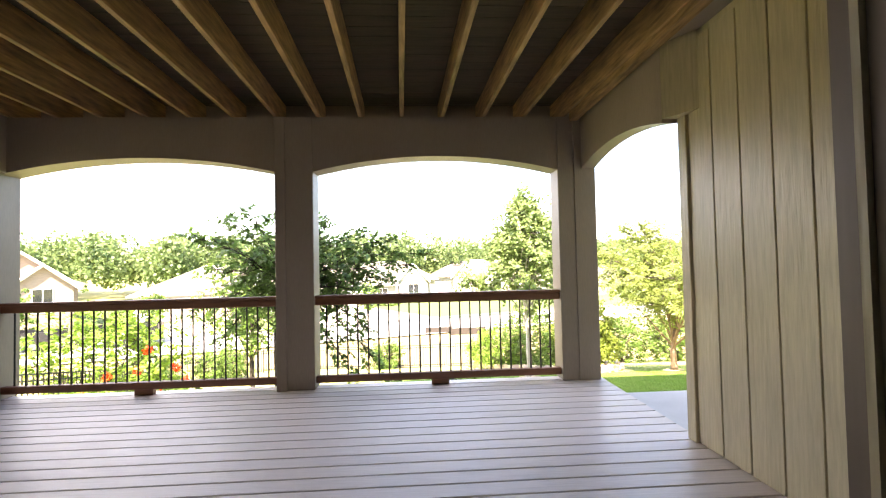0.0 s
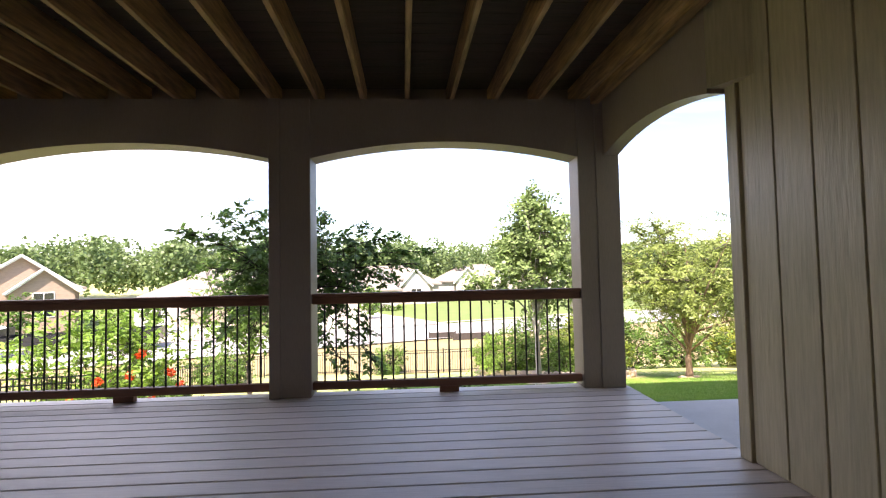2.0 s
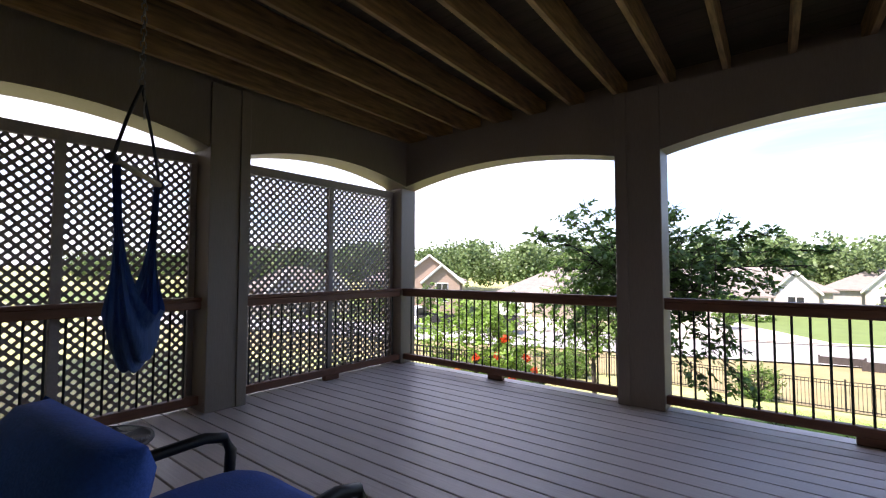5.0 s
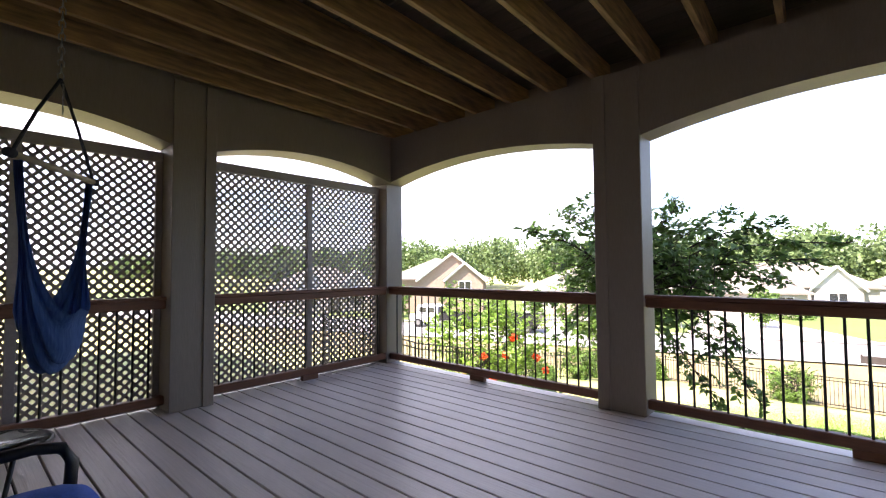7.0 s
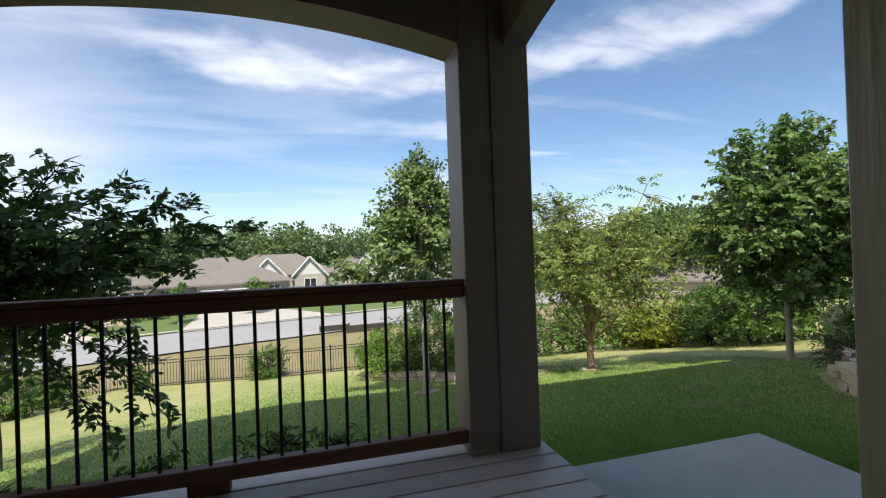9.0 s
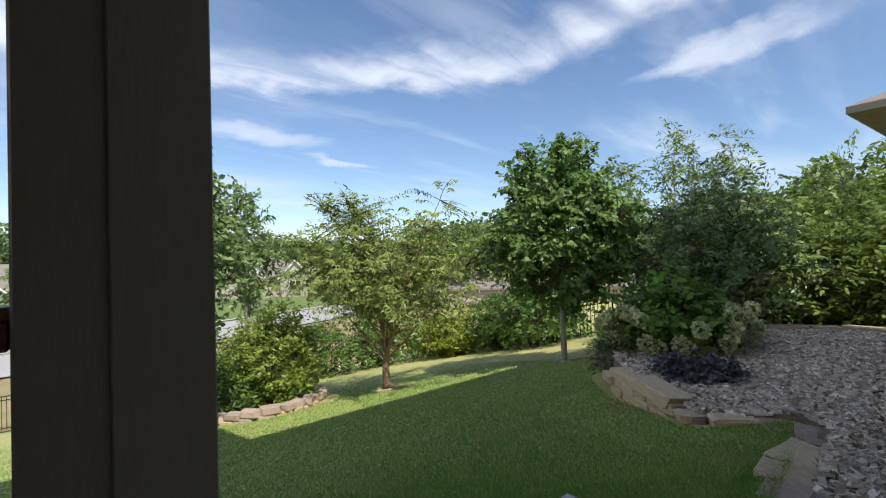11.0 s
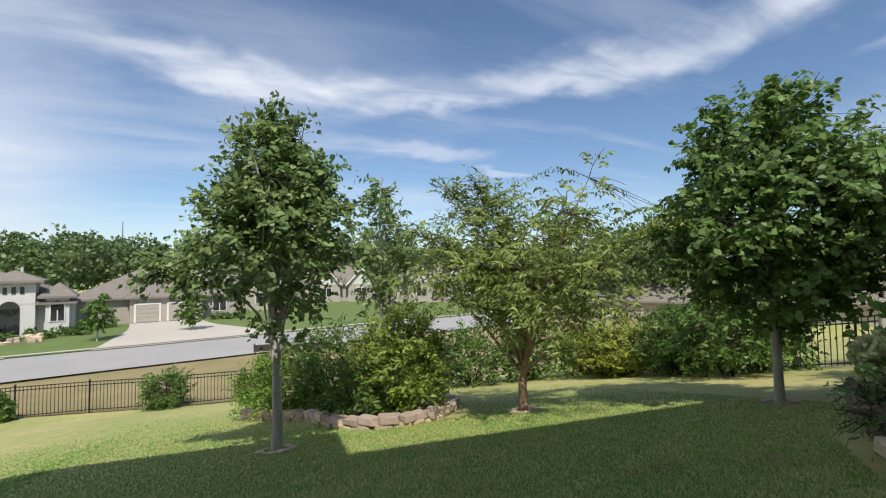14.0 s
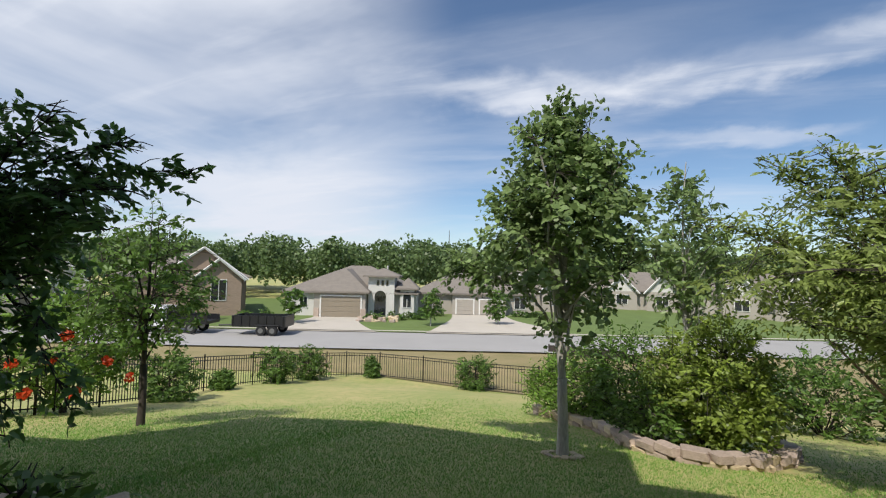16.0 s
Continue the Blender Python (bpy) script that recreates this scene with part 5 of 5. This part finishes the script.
garage_door(h, -12.6, -8.5, -0.02, B, -1.95, M_TAUPE)
for u in (-13.1, -8.2):
    part("stone_pier", box(u - 0.28, u + 0.28, -0.12, 0.02, B - 0.3, -3.2, 0.02), M_STONE2, h)
# flat dark panels on the wall face paint the entry's shade; nothing is hollowed
part("recess", box(-7.2, -6.0, 0.94, 1.02, B, -1.9), M_DARKW, h)
bm = bmesh.new()
bmesh.ops.create_cone(bm, cap_ends=True, segments=24, radius1=0.6, radius2=0.6, depth=0.08, matrix=pose(-6.6, 0.98, -1.9, 90))
part("arch_recess", bm, M_DARKW, h)
for i in range(3):
    part("slot_window", box(-7.0 + i * 0.5, -6.76 + i * 0.5, 0.95, 1.05, -0.75, -0.2), M_DARKW, h)
part("bay", box(-4.5, -3.0, 1.2, 3.0, B - 0.4, -1.1), M_WALLW, h)
part("bay_roof", hip_roof(-4.6, -2.9, 1.2, 4, -1.0, 0.1, 0.4), M_ROOF, h)
window_part(h, -3.75, 1.2, -3.1, 1.0, 1.3, True)
part("chimney_vent", tube([(-6.5, 6, 0.9), (-6.5, 6, 1.45)], 0.09, 8), M_WALLW, h)
window_part(h, -14.9, 1.5, -3.3, 0.9, 1.2)

# grey house with two garage doors
h = house_at("single-storey grey house with two garage doors and hipped roof", 52)
part("wall", box(-3.0, 11.0, 1.2, 12, B - 0.5, -1.6), M_WALLG, h)
part("wall", box(1.2, 7.4, 0, 2, B - 0.5, -1.6), M_WALLG, h)
part("roof", hip_roof(-3.0, 11.0, 1.2, 12, -1.6, 1.3), M_ROOF, h)
part("roof", hip_roof(1.2, 7.4, 0, 7, -1.55, 0.6, 0.4), M_ROOF, h)
garage_door(h, 1.7, 3.6, -0.02, B + 0.1, -2.3, M_WALLG)
garage_door(h, 4.4, 6.9, -0.02, B + 0.1, -2.3, M_WALLG)
window_part(h, -1.6, 1.2, -3.4, 1.0, 1.5)
window_part(h, 9.2, 1.2, -3.4, 1.4, 1.4)

# brown brick house with a gabled front
hx, hy, _ = R(-24.5, 46)
h = thing("house", "brown brick house with a steep white-trimmed gable", "house", "houses across the street", (hx, hy, 0), 17.5 + 26)
part("wall", box(-7.5, 4.1, 1.0, 12, B - 0.2, -0.2), M_BRICK, h)
part("wall", box(-3.9, 3.9, 0, 2, B - 0.2, -0.2), M_BRICK, h)
part("roof", hip_roof(-7.5, 4.1, 1.0, 12, -0.1, 2.4), M_ROOF, h)
for (u0, u1, v0, zr) in ((-3.9, 3.9, 0.0, 2.75), (-0.7, 3.6, -0.5, 1.6)):
    rf, wl_ = gable(u0, u1, v0, 6.0, -0.2, zr)
    part("gable_roof", rf, M_ROOF, h)
    part("gable_wall", wl_, M_BRICK, h)
    um = (u0 + u1) / 2
    for s in (-1, 1):
        a, b = Vector((um, v0 - 0.4, zr + 0.08)), Vector((um + s * ((u1 - u0) / 2 + 0.35), v0 - 0.4, -0.2 + 0.02 - (zr + 0.2) * 0.35 / ((u1 - u0) / 2)))
        part("bargeboard", tube([a, b], 0.13, 4), M_TRIMW, h)
part("wall", box(-0.7, 3.6, -0.5, 1, B - 0.2, -0.21), M_BRICK, h)
window_part(h, 1.45, -0.5, -2.6, 1.5, 2.2)

# further houses up the street, seen over the railing
for (px, py, wd, nm) in ((-4.5, 63.0, 15, "grey-roofed house with two white-trimmed gables far up the street"), (9.0, 72.0, 14, "grey-roofed house far up the street"),
                         (22.0, 66.0, 13, "grey-roofed house far up the street"), (34.0, 34.0, 13, "tan-roofed house beyond the hedge"), (45.0, 22.0, 12, "tan-roofed house beyond the hedge"), (-46.0, 30.0, 12, "brown-roofed house far down the street")):
    h = thing("house", nm, "house", "houses across the street", (px, py, -1.2 if px > 30 else 0), -math.degrees(math.atan2(px, py)))
    part("wall", box(-wd / 2, wd / 2, 1.5, 11, -4.6, -1.3), M_WALLG, h)
    part("roof", hip_roof(-wd / 2, wd / 2, 1.5, 11, -1.2, 1.5), M_ROOF, h)
    for c in (() if px > 30 else (-1.0, 4.2)):
        rf, wl_ = gable(c - 2.0, c + 2.0, 0.6, 6.0, -1.3, 0.9)
        part("gable_roof", rf, M_ROOF, h)
        part("gable_wall", wl_, M_WALLW, h)
        part("wall", box(c - 2.0, c + 2.0, 0.6, 2, -4.6, -1.31), M_WALLG, h)
        part("bargeboard", tube([(c, 0.2, 1.0), (c - 2.35, 0.2, -1.6)], 0.12, 4), M_TRIMW, h)
        part("bargeboard", tube([(c, 0.2, 1.0), (c + 2.35, 0.2, -1.6)], 0.12, 4), M_TRIMW, h)
        window_part(h, c, 0.6, -3.2, 1.6, 1.4)


def driveway(u0, u1, v0, v1, w0):
    bm = bmesh.new()
    n = 8
    rows = []
    for j in range(n + 1):
        t = j / n
        v = v0 + (v1 - v0) * t
        flare = w0 * (1 - t) ** 2
        row = []
        for u in (u0 - flare, u1 + flare * 1.6):
            x, y, _ = R(u, v)
            row.append(bm.verts.new((x, y, ground_z(x, y) + 0.2)))
        rows.append(row)
    for a, b in zip(rows, rows[1:]):
        bm.faces.new((a[0], a[1], b[1], b[0]))
    tagged(link_mesh("driveway", bm, M_DRIVE), "pale concrete driveway up to a garage", "driveway", kind="structure")


driveway(-13.2, -8.4, 36.5, 46.9, 2.0)
driveway(1.2, 7.2, 36.5, 51.9, 2.5)


# ---- vehicles ----
def wheel(parent_, u, v, z, rad):
    bm = bmesh.new()
    bmesh.ops.create_cone(bm, cap_ends=True, segments=24, radius1=rad, radius2=rad, depth=0.26, matrix=pose(u, v, z + rad, 90))
    bmesh.ops.bevel(bm, geom=[e for e in bm.edges if len(e.link_faces) == 2 and any(len(f.verts) > 8 for f in e.link_faces)], offset=0.05, segments=2, affect="EDGES")
    w = part("wheel", bm, M_TYRE, parent_, "", False)
    bm = bmesh.new()
    bmesh.ops.create_cone(bm, cap_ends=True, segments=20, radius1=rad * 0.58, radius2=rad * 0.5, depth=0.3, matrix=pose(u, v, z + rad, 90))
    part("rim", bm, M_STEEL, w, "grey steel rim")


x, y, _ = R(-19.1, 34.6)
zr = ground_z(x, y) + 0.14
truck = thing("pickup_truck", "white truck with a black flatbed parked on the street", "truck", "", (x, y, zr), math.degrees(ROAD_A))
bm = box(-4.4, -2.4, -0.95, 0.95, 0.5, 1.15, 0.08)
add_box(bm, -3.7, -1.6, -0.9, 0.9, 1.1, 2.0, 0.16)
add_box(bm, -2.5, -1.5, -0.95, 0.95, 0.5, 1.2, 0.06)
part("cab", bm, M_VEHW, truck)
part("side_window", box(-3.4, -2.7, -0.93, -0.89, 1.35, 1.82, 0.01), M_DARKW, truck)
part("side_window", box(-2.55, -1.9, -0.93, -0.89, 1.35, 1.82, 0.01), M_DARKW, truck)
bm = box(-1.4, 1.6, -1.0, 1.0, 0.72, 0.95, 0.02)
for q in (-1.0, 0.93):
    add_box(bm, -1.4, 1.6, q, q + 0.07, 0.95, 1.35)
add_box(bm, -1.4, -1.3, -1.0, 1.0, 0.95, 1.9)
part("flatbed", bm, M_VEHB, truck, "black steel flatbed")
for u in (-3.5, 0.4):
    for v in (-0.85, 0.85):
        wheel(truck, u, v, 0.0, 0.42)
x, y, _ = R(-13.6, 34.5)
trailer = thing("dump_trailer", "black tandem-axle dump trailer parked on the street", "trailer", "", (x, y, zr), math.degrees(ROAD_A))
bm = box(-2.0, 2.0, -1.0, 1.0, 0.62, 0.78, 0.02)
for a in ((-2.0, 2.0, -1.0, -0.93), (-2.0, 2.0, 0.93, 1.0), (-2.0, -1.93, -0.93, 0.93), (1.93, 2.0, -0.93, 0.93)):
    add_box(bm, *a, 0.78, 1.45)
for k in range(7):
    add_box(bm, -1.95 + k * 0.62, -1.88 + k * 0.62, -1.06, -1.0, 0.7, 1.45)
part("box", bm, M_VEHB, trailer)
part("drawbar", tube([(-2.0, 0, 0.65), (-3.4, 0, 0.6)], 0.07, 6), M_VEHB, trailer)
part("fender", box(-0.2, 1.6, -1.22, -0.98, 0.72, 0.8, 0.02), M_VEHB, trailer)
for u in (0.25, 1.1):
    for v in (-1.08, 1.08):
        wheel(trailer, u, v, 0.0, 0.38)

# two low dark boards standing at the road's edge
for x, y, w in ((1.75, 33.9, 2.0), (3.9, 33.3, 2.7)):
    bm = box(-w / 2, w / 2, -0.05, 0.05, -0.1, 0.42, 0.015)
    for k in (-1, 1):
        add_box(bm, k * w / 2 - 0.04, k * w / 2 + 0.04, -0.08, 0.08, -0.1, 0.5, 0.01)
    ob = link_mesh("edge_board", bm, M_BARKD)
    ob.matrix_basis = pose(x, y, ground_z(x, y) + 0.12, 0, 0, 6)
    tagged(ob, "low dark board standing at the edge of the street", "board", "boards by the street")

# boulders and low planting before the arched entry
boulders = structure("entry_boulders", "heap of grey-brown boulders in a planted bed before the house", "rocks")
r = rng(46)
for k in range(26):
    u, v = r.uniform(-8.2, -4.2), r.uniform(43.2, 46.0)
    x, y, _ = R(u, v)
    put_stone(boulders, int(r.choice([4, 5, 2])), x, y, ground_z(x, y) + 0.08, r.uniform(0.3, 0.75), r.uniform(0.3, 0.6), r.uniform(0.2, 0.5), r.uniform(0, 180), r.uniform(-15, 15))

# young street trees
for i, (u, v, hh) in enumerate([(-13.4, 40.5, 1.0), (-1.0, 41.0, 0.9), (5.3, 42.5, 0.9), (-22.5, 41, 1.2), (-28, 40, 1.2)]):
    x, y, _ = R(u, v)
    tree("street_tree", "young street tree with a thin trunk on a front lawn", gz(x, y), 1.0, 0.06, (0, 0, 2.1), (1.0 * hh, 1.0 * hh, 1.6 * hh), 90, 16, 0.24, 0.6, L_HEDGE, M_BARK, 150 + i,
         n_limb=8, group="street trees")
r = rng(44)
for i in range(14):
    u = [-19.5, -18.6, -17.6, -7.2, -6.3, -5.2, -4.2, -3.2, -2.2, -1.4, -0.4, 8.5, 9.5, 10.5][i]
    v = [44.5, 43, 45, 45.6, 45.2, 46.3, 45.8, 46.8, 46.4, 50.4, 50.6, 51.5, 51.0, 51.4][i]
    x, y, _ = R(u, v)
    s = r.uniform(0.4, 0.75)
    shrub("foundation_shrub", "clipped shrub in front of a house", gz(x, y), (s, s, s * 0.8), 40, 14, 0.2, 0.6, L_HEDGE, 170 + i, group="foundation shrubs")


# ---- far woods ----
def woods():
    r = rng(77)
    verts = []
    for k in range(520):
        u = r.uniform(-150, 170)
        v = r.uniform(68, 96) + 0.03 * abs(u)
        if u > 30:
            v += (u - 30) * 0.25
        x, y, _ = R(u, v)
        if k % 4 == 0:
            a, dd = r.uniform(-0.15, 0.95), r.uniform(44, 75)
            x, y = 6 + dd * math.cos(a), 4 + dd * math.sin(a)
        z0 = ground_z(x, y) - 0.5
        H = r.uniform(8.2, 12.0)
        W = r.uniform(2.8, 4.6)
        n = 720
        d = r.normal(size=(n, 3))
        d /= np.linalg.norm(d, axis=1)[:, None]
        m_ = 11
        b = r.normal(size=(m_, 3))
        b /= np.linalg.norm(b, axis=1)[:, None]
        b[:, 2] = np.abs(b[:, 2]) * 1.1 - 0.35
        lump = np.repeat(b * 0.62, n // m_ + 1, axis=0)[:n]
        size_ = np.repeat(r.uniform(0.3, 0.48, m_), n // m_ + 1)[:n, None]
        c = np.array([x, y, z0 + H * 0.55]) + (lump + d * size_ * r.uniform(0.85, 1.03, (n, 1))) * np.array([W, W, H * 0.5])
        verts.append(flake_verts(c, 0.55, 0.85, r, d * 0.3))
    ob = mesh_arrays("far_woods", np.concatenate(verts), 4, L_WOOD)
    tagged(ob, "distant line of dense green trees behind the houses", "woods", kind="stuff")


woods()
mast_x, mast_y, _ = R(2.0, 150)
mast = thing("radio_mast", "thin distant radio mast above the trees", "mast", "", (mast_x, mast_y, -4))
part("pole", tube([(0, 0, 0), (0, 0, 19)], [0.3, 0.1], 6), M_STEEL, mast)

# neighbour's house on the right, upper storey over the shrubs
nb = thing("neighbour_house", "brown neighbour house with wide eaves and tall dark windows", "house", "", (17.5, 3.1, 0), -4)
part("wall", box(0, 8, -7, 0.4, -0.4, 4.6), M_BRICK, nb)
part("corner_post", box(-0.12, 0.2, 0.2, 0.5, 0.5, 4.6, 0.02), M_DOOR, nb)
for i in range(3):
    w = part("window", box(-0.08, 0.02, -1.3 - i * 1.5, -0.1 - i * 1.5, 1.9, 4.2), M_DOOR, nb)
    part("pane", box(-0.1, -0.082, -1.2 - i * 1.5, -0.2 - i * 1.5, 2.0, 3.0), M_DARKW, w)
    part("pane", box(-0.1, -0.082, -1.2 - i * 1.5, -0.2 - i * 1.5, 3.1, 4.1), M_DARKW, w)
part("downpipe", tube([(-0.2, -0.6, 1.5), (-0.2, -0.6, 4.5)], 0.05, 8), M_TRIMW, nb)
part("roof", hip_roof(0, 8, -7, 0.4, 4.45, 6.8, 1.0), M_ROOF, nb)


# ---- deck boards, one by one ----
floor = structure("floor", "grey-brown composite decking with dark gaps", "decking")
# even dark brown sheet closing the board gaps from below
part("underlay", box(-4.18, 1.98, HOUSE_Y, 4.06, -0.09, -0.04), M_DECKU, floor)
board = None
k = -17
while True:
    y0 = 1.93 + 0.147 * k
    if y0 > 3.95:
        break
    if board is None:
        b = part("board", box(-4.2, 2.02, 0.006, 0.141, -0.028, 0.0, 0.003), M_BOARD, floor)
        board = b.data
    else:
        b = new("board", board)
        b.parent = floor
    b.location.y = y0
    k += 1
